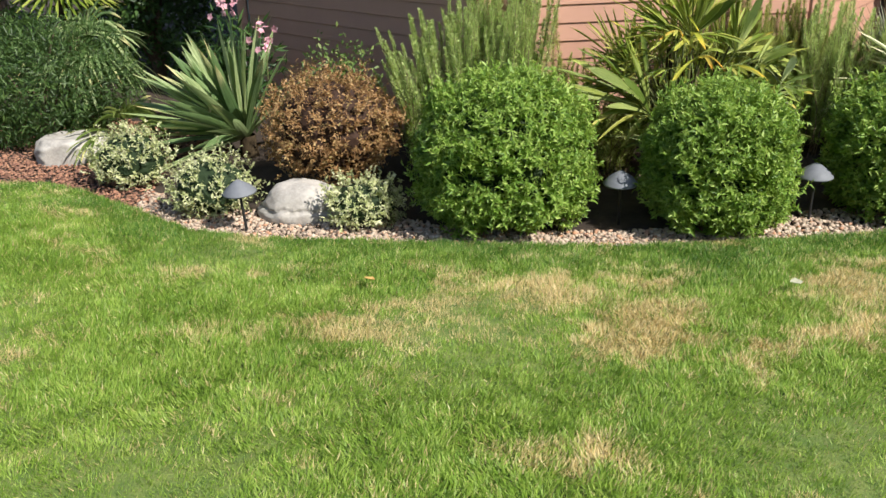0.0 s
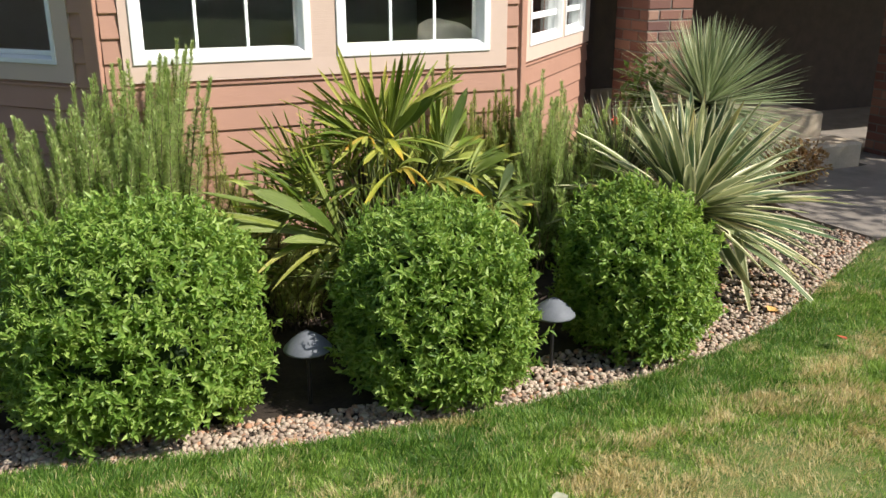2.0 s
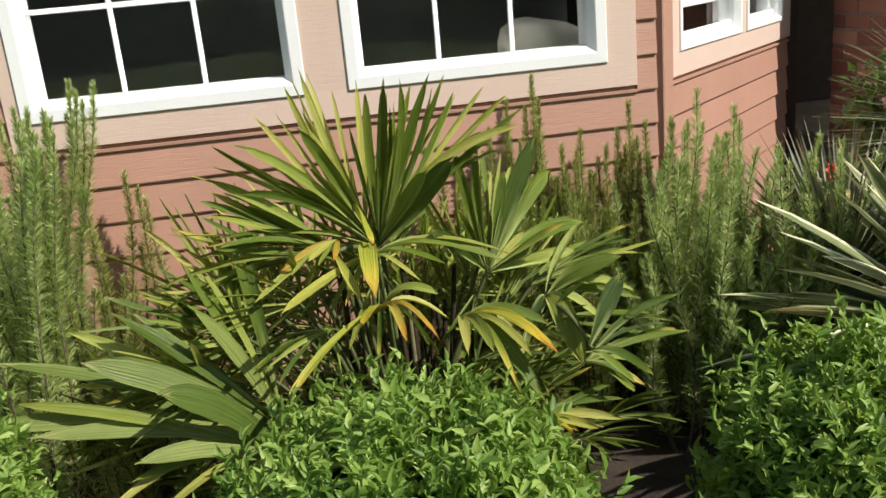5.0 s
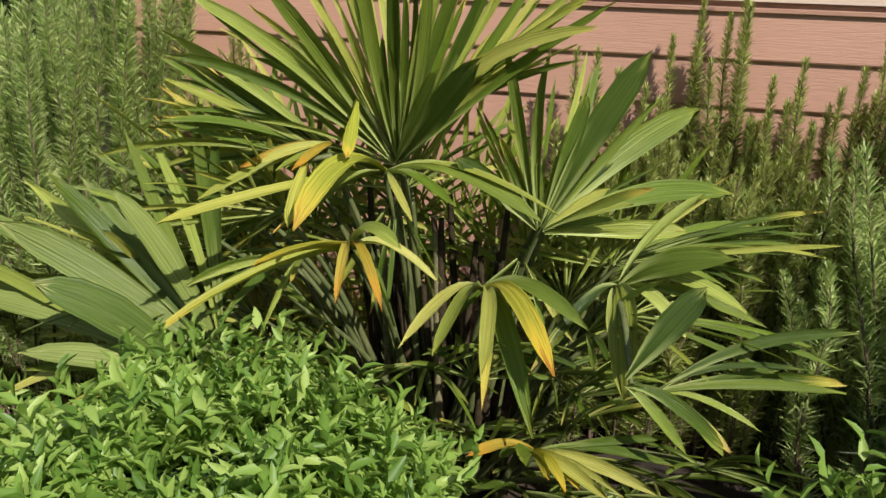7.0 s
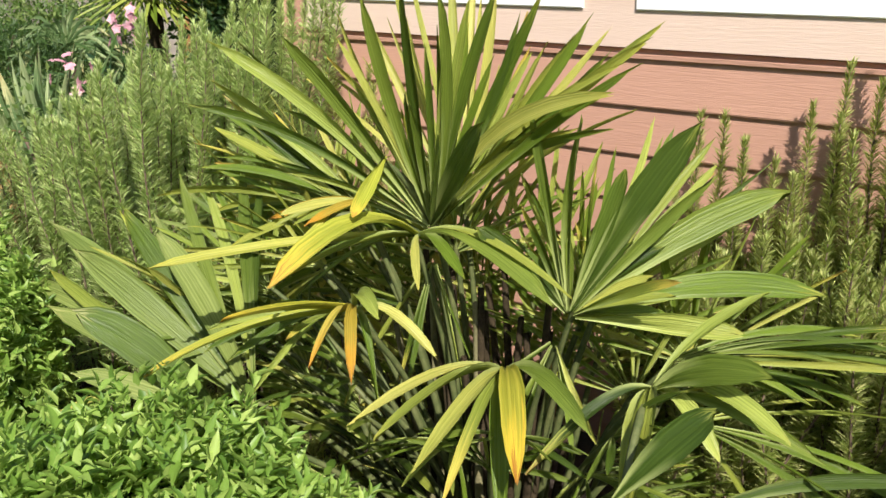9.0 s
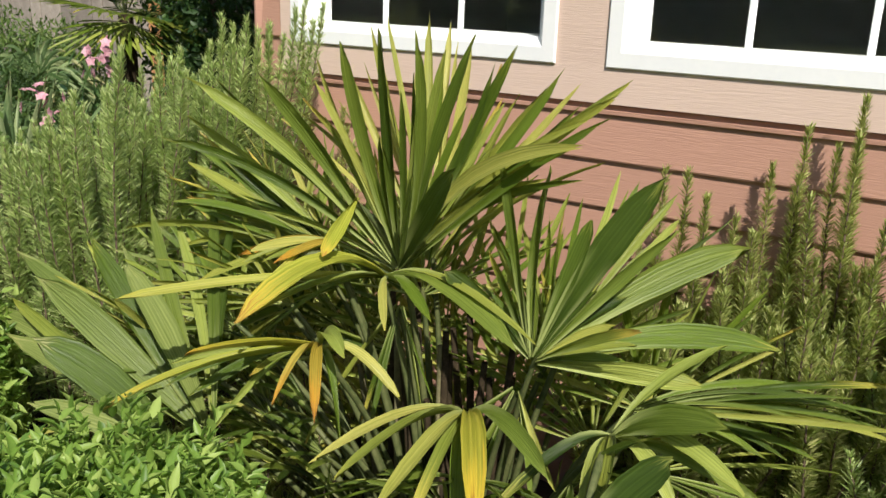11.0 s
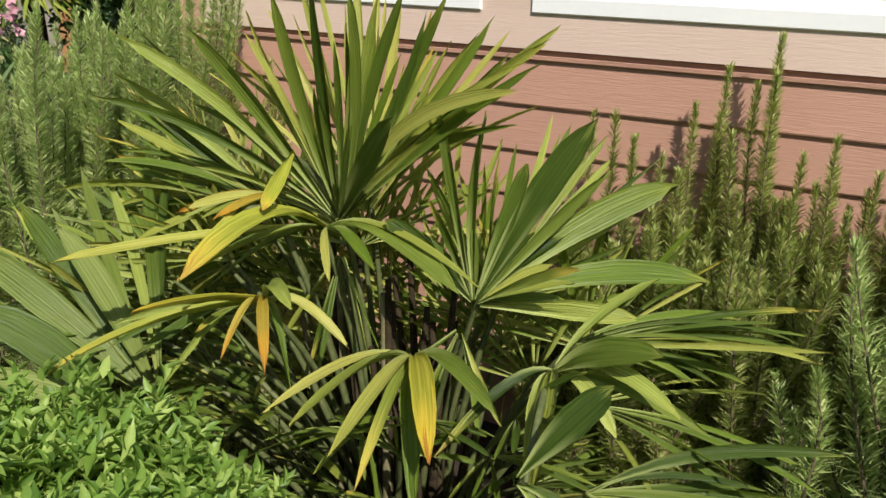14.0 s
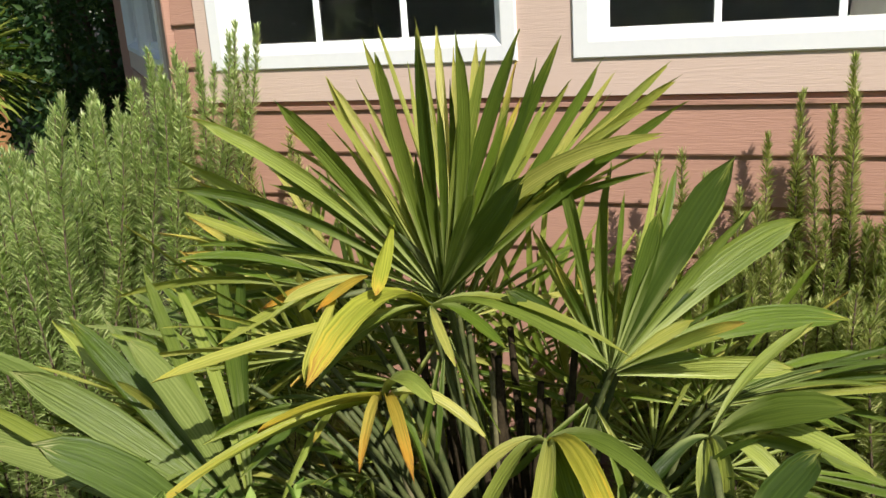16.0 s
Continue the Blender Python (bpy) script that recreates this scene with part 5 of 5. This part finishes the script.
fan((1.315, -1.000, 0.417), (
    ((1.224, -1.120, 0.472), 0.032, 0.10, O), ((1.320, -1.160, 0.520), 0.046, 0.05, G), ((1.388, -1.120, 0.428), 0.034, 0.15, PALMSPLIT), ((1.458, -1.100, 0.423), 0.032, 0.15, PALMGOLD), ((1.536, -1.050, 0.408), 0.034, 0.15, Y), ((1.553, -1.000, 0.437), 0.026, 0.10, G), ((1.535, -0.980, 0.477), 0.022, 0.08, G)),
    "low fan with ragged yellow leaflets", 1, None, (1.12, -0.74, 0.06))
frond((1.43, -0.64, 0.52), (0.9, 0.1, 0.1), (0.1, 0.9, 0.1), (-55, 60), 9, 0.40, 0.024, 0.10, G, (1.15, -0.66, 0.1))
# yellowing leaflets tangled between the tall fan and the low ones
frond((0.80, -0.86, 0.76), (-0.8, -0.45, 0.35), (0.4, -0.4, 0.8), (-75, 75), 13, 0.30, 0.026, 0.10, Y, (0.98, -0.70, 0.15), "tangled yellowing fan", 0.45)
frond((0.74, -0.82, 0.72), (-0.7, -0.10, 0.60), (0.5, -0.3, 0.8), (-70, 70), 12, 0.34, 0.024, 0.08, Y, (0.98, -0.68, 0.15), "", 0.45)
frond((0.86, -0.92, 0.70), (-0.6, -0.75, 0.05), (0.8, -0.5, 0.1), (-70, 60), 9, 0.26, 0.028, 0.16, G, (0.98, -0.72, 0.12), "", 0.45)
# low leaves between the clipped shrubs, in the dark leaf that carries shade
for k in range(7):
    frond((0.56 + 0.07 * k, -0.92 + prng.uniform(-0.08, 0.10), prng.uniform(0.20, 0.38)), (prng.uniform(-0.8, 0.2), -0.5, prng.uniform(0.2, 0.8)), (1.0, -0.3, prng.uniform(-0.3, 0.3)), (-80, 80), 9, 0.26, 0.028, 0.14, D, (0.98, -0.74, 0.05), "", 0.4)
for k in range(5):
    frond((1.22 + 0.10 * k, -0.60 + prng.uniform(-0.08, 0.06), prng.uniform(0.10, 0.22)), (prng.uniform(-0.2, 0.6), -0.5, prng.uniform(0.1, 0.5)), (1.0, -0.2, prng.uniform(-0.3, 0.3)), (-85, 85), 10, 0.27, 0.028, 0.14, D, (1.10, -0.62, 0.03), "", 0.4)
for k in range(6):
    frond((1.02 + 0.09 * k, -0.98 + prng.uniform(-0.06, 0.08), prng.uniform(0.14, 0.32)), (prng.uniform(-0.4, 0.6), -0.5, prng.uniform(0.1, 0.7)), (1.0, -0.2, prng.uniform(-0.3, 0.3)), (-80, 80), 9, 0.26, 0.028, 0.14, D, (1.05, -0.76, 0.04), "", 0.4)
# the shaded inner fans of the clump
for k in range(9):
    x = 0.70 + 0.085 * k
    frond((x, -0.54 + prng.uniform(-0.04, 0.04), prng.uniform(0.48, 0.66)), (0.6 * (x - 1.05), -0.1, 1.0), ACROSS, (-80, 80), 15, 0.36, 0.026, 0.06, G, (x * 0.6 + 0.42, -0.58, 0.1))
for k in range(6):
    a = k * 2.4
    h = np.array([1.05 + 0.30 * math.cos(a), -0.70 + 0.16 * math.sin(a), prng.uniform(0.32, 0.60)])
    frond(h, (math.cos(a), math.sin(a), prng.uniform(0.1, 0.6)), (-math.sin(a), math.cos(a), 0), (-65, 65), 8, 0.26, 0.022, 0.10, G)
for k in range(6):
    x = 0.76 + 0.07 * k
    frond((x, -0.48 + prng.uniform(-0.05, 0.05), prng.uniform(0.28, 0.46)), (0.5 * (x - 1.05), -0.15, 1.0), ACROSS, (-85, 85), 13, 0.36, 0.028, 0.08, G, (x * 0.6 + 0.42, -0.55, 0.05))
frond((1.00, -0.80, 0.79), (0.05, -0.30, -1.0), (1, 0, 0), (-45, 45), 5, 0.26, 0.026, 0.0, G, (1.02, -0.72, 0.3), "hanging older leaflets", 0.6)
frond((1.24, -0.79, 0.69), (0.1, -0.35, -1.0), (1, 0, 0), (-60, 45), 5, 0.24, 0.026, 0.0, G, (1.12, -0.72, 0.25), "", 0.6)
# low front leaves, dark in colour as shade inside the clump
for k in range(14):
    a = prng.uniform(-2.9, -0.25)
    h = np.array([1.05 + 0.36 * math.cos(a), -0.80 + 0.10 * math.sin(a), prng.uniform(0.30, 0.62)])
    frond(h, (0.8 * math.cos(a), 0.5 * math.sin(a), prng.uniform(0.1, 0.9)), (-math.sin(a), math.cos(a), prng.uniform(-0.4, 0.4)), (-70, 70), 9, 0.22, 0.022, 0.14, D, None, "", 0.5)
for k in range(34):
    a = prng.uniform(0, 6.28)
    t = np.linspace(0, 1, 6)[:, None]
    p0 = np.array([0.16, 0.10, 0]) * [math.cos(a), math.sin(a), 0] * prng.uniform(0.3, 1.0) + [0, 0, -0.02]
    lean = np.array([prng.normal(0, 0.05), prng.normal(0, 0.03), prng.uniform(0.40, 0.80)])
    v, f = tube_geo(p0 * (1 - t) + (p0 * 1.25 + lean) * t, np.linspace(0.013, 0.006, 6), 7)
    part("cane", mesh_of("cane", v, f, PALMTRUNK if k % 4 else DRYSTALK, smooth=True), palm, "fibrous brown cane")


# ---- yuccas ----
def rosette(name, at, label, n, length, width, mat, seed, elev, droop, profile="dagger", fold=0.22, joined=False, stem=0.0, seg=6, lean=(0, 0), group="", category="yucca", bias=1.0, twist=0.35):
    rng = np.random.default_rng(seed)
    b = thing(name, label, category, group, at=at)
    turn = np.array(Vector((0, 0, 1)).rotation_difference(Vector((lean[0], lean[1], 1))).to_matrix())
    if stem:
        v, f = tube_geo([(0, 0, -at[2] - 0.02), (0, 0, -at[2] / 2), (0, 0, 0.02)], [stem * 1.15, stem, stem * 0.9], 12)
        part("trunk", mesh_of("trunk", v, f, PALMTRUNK, smooth=True), b, "shaggy fibrous trunk")
    vs, fs, us, k = [], [], [], 0
    for i in range(n):
        az = i * 2.39996 + rng.normal(0, 0.15)
        q = (i + 0.5) / n
        el = radians(np.interp(q ** bias, [0, 1], elev) + rng.normal(0, 6))
        w = turn @ np.array([math.cos(az) * math.cos(el), math.sin(az) * math.cos(el), math.sin(el)])
        ln = length * rng.uniform(0.82, 1.1) * np.interp(q, [0, 0.7, 1], [1.0, 0.95, 0.75])
        dr = np.interp(q, [0, 1], droop) * rng.uniform(0.5, 1.5)
        out = turn @ np.array([-math.cos(az) * math.sin(el), -math.sin(az) * math.sin(el), math.cos(el)])
        kink = (rng.uniform(0.45, 0.7), rng.uniform(0.6, 1.3)) if rng.random() < 0.015 and not joined else None
        v, f, uv = strap_geo(unit(w) * 0.02, w, ln, width * rng.uniform(0.8, 1.15), dr, out, seg, fold, profile, rng.normal(0, twist), kink)
        if joined:
            vs.append(v), fs.append(f + k), us.append(uv)
            k += len(v)
        else:
            part("leaf", mesh_of("leaf", v, f, mat, uv, True), b)
    if joined:
        tagged(part("leaves", mesh_of("leaves", np.concatenate(vs), np.concatenate(fs), mat, np.concatenate(us), True), b), kind="stuff")
    return b


rosette("striped_yucca", (2.62, -0.93, 0.38), "large rosette of stiff grey-green leaves with cream margins", 175, 0.78, 0.066, AGAVELEAF, 61, (-16, 84), (0.20, 0.03), stem=0.06, bias=1.35, group="striped yuccas", twist=0.55)
rosette("striped_yucca", (-1.74, 0.08, 0.13), "tilted rosette of pale green sword leaves behind a bronze shrub", 95, 0.84, 0.072, SWORDLEAF, 62, (22, 86), (0.10, 0.02), stem=0.06, lean=(-0.62, -0.12), group="striped yuccas", twist=0.6)
rosette("beaked_yucca", (3.29, -0.15, 0.79), "round head of very thin blue-green leaves on a short trunk", 1250, 0.64, 0.014, THINLEAF, 63, (-64, 88), (0.10, 0.0), "needle", 0.15, True, 0.075, 4, bias=1.5)
rosette("red_yucca", (2.52, -0.42, 0.40), "clump of narrow upright reddish grey leaves", 150, 0.60, 0.015, REDLEAF, 64, (32, 86), (0.10, 0.02), "needle", 0.3, True, 0.03, 5)


# ---- stones, path lights, fallen leaves ----
def boulder(at, size, seed, label, flat=0.0):
    bm = bmesh.new()
    bmesh.ops.create_icosphere(bm, subdivisions=5, radius=1.0)
    for v in bm.verts:
        d = v.co.normalized()
        k = 1 + 0.12 * noise.noise(d * 1.4 + Vector((seed, 0, 0))) + 0.03 * noise.noise(d * 5 + Vector((0, seed, 0)))
        p = d * k
        p.z = max(p.z, -0.35)
        if flat:
            p.z = min(p.z, flat + 0.06 * noise.noise(d * 3))
            p.x, p.y = (max(-0.86, min(0.86, c + 0.05 * noise.noise(d * 4))) for c in (p.x, p.y))
        if not flat:
            shelf = 0.10 + 0.14 * noise.noise(d * 2.2 + Vector((3, seed, 0)))
            if p.z < shelf:
                p.x, p.y = p.x * 1.06, p.y * 1.06
            elif p.z < shelf + 0.10:
                p.x, p.y = p.x * 0.93, p.y * 0.93
        v.co = Vector((p.x * size[0], p.y * size[1], p.z * size[2]))
    ob = new("boulder", bm_mesh("boulder", bm, ROCK, True))
    ob.location = at
    tagged(ob, label, "rock", "boulders")


boulder((-1.29, -1.09, 0.05), (0.225, 0.17, 0.17), 2.0, "rounded pale grey boulder with a layered foot on gravel")
boulder((-2.96, 0.22, 0.06), (0.29, 0.20, 0.17), 9.0, "blocky pale boulder lying on red bark mulch", 0.62)


def path_light(x, y, h, tilt, label):
    b = thing("path_light", label, "garden light", "path lights", at=Matrix.Translation((x, y, 0)) @ pose(0, 0, 0, 0, tilt, 0))
    prof = [(0.001, 0.0), (0.012, -0.002), (0.035, -0.016), (0.066, -0.040), (0.090, -0.066), (0.093, -0.073), (0.089, -0.071), (0.060, -0.046), (0.014, -0.022)]
    n = 40
    th = np.linspace(0, 2 * np.pi, n, endpoint=False)
    v = np.array([(r * math.cos(a), r * math.sin(a), h + z) for r, z in prof for a in th])
    f = np.array([(i * n + j, i * n + (j + 1) % n, (i + 1) * n + (j + 1) % n, (i + 1) * n + j) for i in range(len(prof) - 1) for j in range(n)])
    part("shade", mesh_of("shade", v, f, LAMP, smooth=True), b, "grey metal cone hood")
    v, f = tube_geo([(0, 0, -0.08), (0, 0, 0.1), (0, 0, h - 0.085)], [0.008, 0.008, 0.008], 10)
    part("pole", mesh_of("pole", v, f, LAMPPOLE, smooth=True), b, "thin black pole")
    v, f = tube_geo([(0, 0, h - 0.10), (0, 0, h - 0.095), (0, 0, h - 0.05), (0, 0, h - 0.03)], [0.010, 0.017, 0.017, 0.012], 12)
    part("socket", mesh_of("socket", v, f, LAMPPOLE, smooth=True), b)


path_light(0.436, -1.516, 0.315, 0.0, "grey mushroom path light between two clipped shrubs")
path_light(1.446, -1.606, 0.330, 0.0, "grey mushroom path light on gravel between clipped shrubs")
path_light(-1.575, -1.325, 0.315, -3.0, "leaning grey mushroom path light beside a boulder")


def fallen_leaf(x, y, size, mat, rot, label, lift=0.02):
    prof = [(-1, 0), (-0.4, 0.45), (0.1, 0.62), (0.6, 0.35), (1, 0), (0.6, -0.35), (0.1, -0.62), (-0.4, -0.45)]
    bm = bmesh.new()
    c = bm.verts.new((0, 0, 0))
    ring = [bm.verts.new((a * size, b * size, size * 0.35 * (abs(b) + 0.3 * a * a))) for a, b in prof]
    for i in range(8):
        bm.faces.new([c, ring[i], ring[(i + 1) % 8]])
    ob = new("fallen_leaf", bm_mesh("fallen_leaf", bm, mat))
    ob.matrix_world = pose(x, y, float(ground_z(x, y)) + lift, 12, 8, rot)
    tagged(ob, label, "leaf", "fallen leaves")


fallen_leaf(2.74, -1.47, 0.05, DRYLEAF, 30, "dry orange fallen leaf on the gravel")
fallen_leaf(2.54, -2.08, 0.035, REDDRY, 80, "small red fallen leaf on the grass", 0.05)
fallen_leaf(0.85, -2.72, 0.032, PALEDRY, 10, "pale curled leaf lying on the grass", 0.05)
fallen_leaf(-0.885, -2.45, 0.034, DRYLEAF, 130, "tan fallen leaf on the grass", 0.05)


# ---- planting beyond the bay ----
def leafy(name, c, r, count, leaf, mat, label, category, seed, trunk=0.0, power=2.0, lump=0.22, depth=0.5, group=""):
    rng = np.random.default_rng(seed)
    b = thing(name, label, category, group, at=(c[0], c[1], 0))
    cc = np.array([0, 0, c[2]])
    p, nor = shell_points(rng, count, cc, r, power, depth, lump, seed, -0.98)
    axis = nor * 0.5 + rng.standard_normal(p.shape) * 0.8
    up = nor * 0.6 + rng.standard_normal(p.shape) * 0.5 + [0, 0, 0.5]
    ln = rng.uniform(0.6, 1.3, len(p)) * leaf[0]
    v, f = leaves_geo(p, axis, up, ln, ln * leaf[1])
    tagged(part("crown", mesh_of("crown", v, f, mat), b), kind="stuff")
    geo = []
    for k in range(9):
        q = p[rng.integers(len(p))] * [0.7, 0.7, 1]
        t = np.linspace(0, 1, 6)[:, None]
        s = np.array([0, 0, max(0.02, c[2] - r[2]) * 0.6])
        geo.append(tube_geo(s * (1 - t) + q * t + np.array([0, 0, 0.1]) * np.sin(t * 3.1), np.linspace(max(trunk * 0.5, 0.012), 0.005, 6), 6))
    geo.append(tube_geo([(0, 0, -0.05), (0.01, 0, c[2] * 0.4), (0, 0.01, c[2])], [max(trunk, 0.02), max(trunk, 0.02) * 0.8, max(trunk, 0.02) * 0.5], 9))
    v, f = join_geo(geo)
    part("trunk", mesh_of("trunk", v, f, TWIG, smooth=True), b, "branching bark-covered trunk")
    return b


leafy("shaded_conifer", (-3.35, 0.75, 0.42), (0.75, 0.55, 0.48), 18000, (0.055, 0.20), JUNIPERSHADE, "low dense green juniper above bark mulch", "shrub", 71, lump=0.15)
leafy("shade_tree", (-2.95, 2.8, 1.7), (0.85, 0.8, 1.75), 22000, (0.07, 0.42), DARKLEAF, "dark leafy tree standing in the shade of the house", "tree", 72, 0.07)
leafy("oleander", (-1.85, 0.62, 0.45), (0.34, 0.30, 0.42), 900, (0.11, 0.16), DARKLEAF, "slender oleander with pink flowers", "shrub", 73, 0.0, 2.0, 0.3, 0.8)
leafy("garden_tree", (-8.6, 5.8, 1.9), (4.2, 1.5, 2.6), 24000, (0.13, 0.42), TREELEAF, "sunlit leafy tree behind the wooden fence", "tree", 74, 0.10)
leafy("garden_tree", (-4.9, 4.3, 2.7), (1.7, 1.0, 1.35), 16000, (0.09, 0.42), TREELEAF, "leafy green tree beside the wooden fence", "tree", 78, 0.07)
# stands out of view to throw dappled shade over the walk
leafy("walk_shade_tree", (8.0, -2.2, 3.6), (1.6, 1.6, 1.1), 7000, (0.11, 0.5), TREELEAF, "unseen leafy tree added to shade the front walk", "tree", 76, 0.05, depth=0.9)
leafy("green_shrub", (-1.05, -0.30, 0.62), (0.26, 0.18, 0.24), 700, (0.035, 0.45), TREELEAF, "sparse green shrub between bronze shrub and bay", "shrub", 79, depth=0.9)
leafy("camellia", (3.05, 0.14, 0.80), (0.17, 0.15, 0.28), 520, (0.06, 0.45), TREELEAF, "small glossy green shrub before the brick column", "shrub", 80, depth=0.9)
leafy("reddish_shrub", (4.65, 0.45, 0.17), (0.24, 0.20, 0.18), 900, (0.045, 0.5), BARBERRY, "small dark reddish shrub beside the front steps", "shrub", 77)
leafy("garden_shrub", (-4.9, 2.1, 0.45), (1.0, 0.7, 0.55), 12000, (0.06, 0.3), TREELEAF, "spreading green shrub before the wooden fence", "shrub", 75)


def flower_head(x, y, z, size, count, mat, label, seed):
    rng = np.random.default_rng(seed)
    b = thing("flower_head", label, "flower", "flower heads", at=(x, y, z))
    for _ in range(count):
        c = rng.standard_normal(3) * size * 0.5
        d = unit(rng.standard_normal(3) + [0.4, -0.8, 0.6])
        e = unit(np.cross(d, rng.standard_normal(3)))
        A = np.array([e * math.cos(k * 1.2566) + np.cross(d, e) * math.sin(k * 1.2566) + d * 0.25 for k in range(5)])
        v, f = leaves_geo(np.tile(c, (5, 1)), A, np.tile(d, (5, 1)), np.full(5, 0.029), np.full(5, 0.034))
        part("flower", mesh_of("flower", v, f, mat), b)
    v, f = tube_geo([(0, 0, -0.28), (0.01, 0.01, -0.1), (0, 0, 0.01)], [0.005, 0.004, 0.003], 5)
    part("stalk", mesh_of("stalk", v, f, STALK), b)


flower_head(-1.87, 0.65, 0.93, 0.10, 16, PETAL, "cluster of pink and white oleander flowers", 81)
flower_head(-1.57, 0.17, 0.78, 0.09, 12, PETAL, "cluster of pale pink oleander flowers", 82)
flower_head(2.46, -0.46, 0.80, 0.03, 3, REDPETAL, "small coral flowers among narrow leaves", 83)


def back_palm(at, h, n, length, droop, label, seed, mat, spread=150, reach=0.14):
    rng = np.random.default_rng(seed)
    b = thing("windmill_palm", label, "palm", "windmill palms", at=at)
    v, f = tube_geo([(0, 0, -0.05), (0.02, 0, h * 0.5), (0, 0, h)], [0.07, 0.06, 0.05], 10)
    part("trunk", mesh_of("trunk", v, f, PALMTRUNK, smooth=True), b, "shaggy fibrous trunk")
    for k in range(n):
        az, el = k * 2.4 + rng.normal(0, 0.2), radians(rng.uniform(-32, 78))
        w = np.array([math.cos(az) * math.cos(el), math.sin(az) * math.cos(el), math.sin(el)])
        hub = np.array([0, 0, h]) + w * reach
        side = unit(np.cross(w, [0.1, 0.2, 1]))
        vs, fs, us, q = [], [], [], 0
        for i in range(15):
            a = radians(-spread / 2 + spread * (i + 0.5) / 15)
            d = w * math.cos(a) + side * math.sin(a)
            vv, ff, uv = strap_geo(hub, d, length * rng.uniform(0.85, 1.1), 0.024, droop * rng.uniform(0.6, 1.6), np.cross(side, w), 6, 0.2, "lance")
            vs.append(vv), fs.append(ff + q), us.append(uv)
            q += len(vv)
        part("frond", mesh_of("frond", np.concatenate(vs), np.concatenate(fs), mat, np.concatenate(us), True), b)
        v, f = tube_geo([(0, 0, h - 0.02), tuple(np.array([0, 0, h]) + w * reach * 0.5), tuple(hub)], [0.008, 0.007, 0.005], 5)
        part("stalk", mesh_of("stalk", v, f, STALK), b)


back_palm((-3.05, 1.05, 0), 0.60, 10, 0.42, 0.60, "small palm with drooping pale green leaflets", 91, SWORDLEAF)
back_palm((-2.62, 0.20, 0), 0.16, 6, 0.27, 0.5, "young palm with short green leaflets above mulch", 93, P)
back_palm((-3.48, 2.05, 0), 1.06, 20, 0.46, 0.10, "windmill palm with stiff dark fans before the fence", 92, G)


def make_fence():
    fence = thing("fence", "weathered grey vertical board fence", "fence", at=Matrix.Translation((-8.9, 3.3, 0)) @ pose(0, 0, 0, 0, 0, 8))
    tones = [plain("weathered_board", (0.20 * q, 0.17 * q, 0.14 * q), (0.36 * q, 0.315 * q, 0.265 * q), 0.9, 6.0, 120.0, 0.5, 0.004) for q in (0.8, 1.0, 1.25)]
    old = tones[1]
    fresh = plain("cedar_post", (0.42, 0.20, 0.08), (0.52, 0.27, 0.12), 0.8, 6.0, 120.0, 0.4, 0.004)
    boards = [box_mesh("board", 0, 0.138, -0.01, 0.01, -0.3, 1.36, m, 0.004) for m in tones]
    for k in range(24):
        part("board", boards[(k * k + k // 3) % 3], fence, m=Matrix.Translation((k * 0.146, 0.004 * (k % 3), 0.02 * ((k * 7) % 3) - 0.02)))
    part("rail", box_mesh("rail", 0, 3.5, 0.022, 0.06, 0.2, 0.29, old, 0.003), fence)
    part("rail", box_mesh("rail", 0, 3.5, 0.022, 0.06, 1.05, 1.14, old, 0.003), fence)
    part("post", box_mesh("post", 3.52, 3.61, -0.02, 0.07, -0.3, 1.34, fresh, 0.004), fence, "newer orange cedar post")


make_fence()


def cushion(x, y, z, sx, sy, sz, seed, label):
    bm = bmesh.new()
    bmesh.ops.create_icosphere(bm, subdivisions=4, radius=1.0)
    for v in bm.verts:
        d = v.co.normalized()
        k = (abs(d.x) ** 3 + abs(d.y) ** 3 + abs(d.z) ** 3) ** (-1 / 3) * (1 + 0.12 * noise.noise(d * 2.5 + Vector((seed, 0, 0))))
        v.co = Vector((d.x * k * sx, d.y * k * sy, d.z * k * sz))
    ob = new("cushion", bm_mesh("cushion", bm, FABRIC, True))
    ob.matrix_world = pose(x, y, z, 0, 12, 15)
    tagged(ob, label, "cushion", "cushions")


cushion(1.78, 0.36, 1.20, 0.17, 0.12, 0.10, 3, "pale cream cushion on the window seat")
cushion(1.38, 0.34, 1.14, 0.16, 0.10, 0.045, 5, "folded pale throw on the window seat")


# ---- the far side of the yard, which the windows reflect ----
def tree_row():
    rng = np.random.default_rng(99)
    P, N = [], []
    for k in range(12):
        c = np.array([-26 + k * 4.6 + rng.uniform(-1, 1), -19 + rng.uniform(-2, 2), 3.0])
        p, nor = shell_points(rng, 1900, c, (3.1, 2.2, rng.uniform(3.6, 4.6)), 2.0, 0.4, 0.2, k + 200, -0.95)
        P.append(p), N.append(nor)
    P, N = np.concatenate(P), np.concatenate(N)
    ax = N * 0.4 + rng.standard_normal(P.shape)
    v, f = leaves_geo(P, ax, N + rng.standard_normal(P.shape) * 0.4, np.full(len(P), 0.8), np.full(len(P), 0.55))
    tagged(new("far_woods", mesh_of("far_woods", v, f, TREELEAF)), "dark row of leafy trees across the street", "trees", kind="stuff")


tree_row()
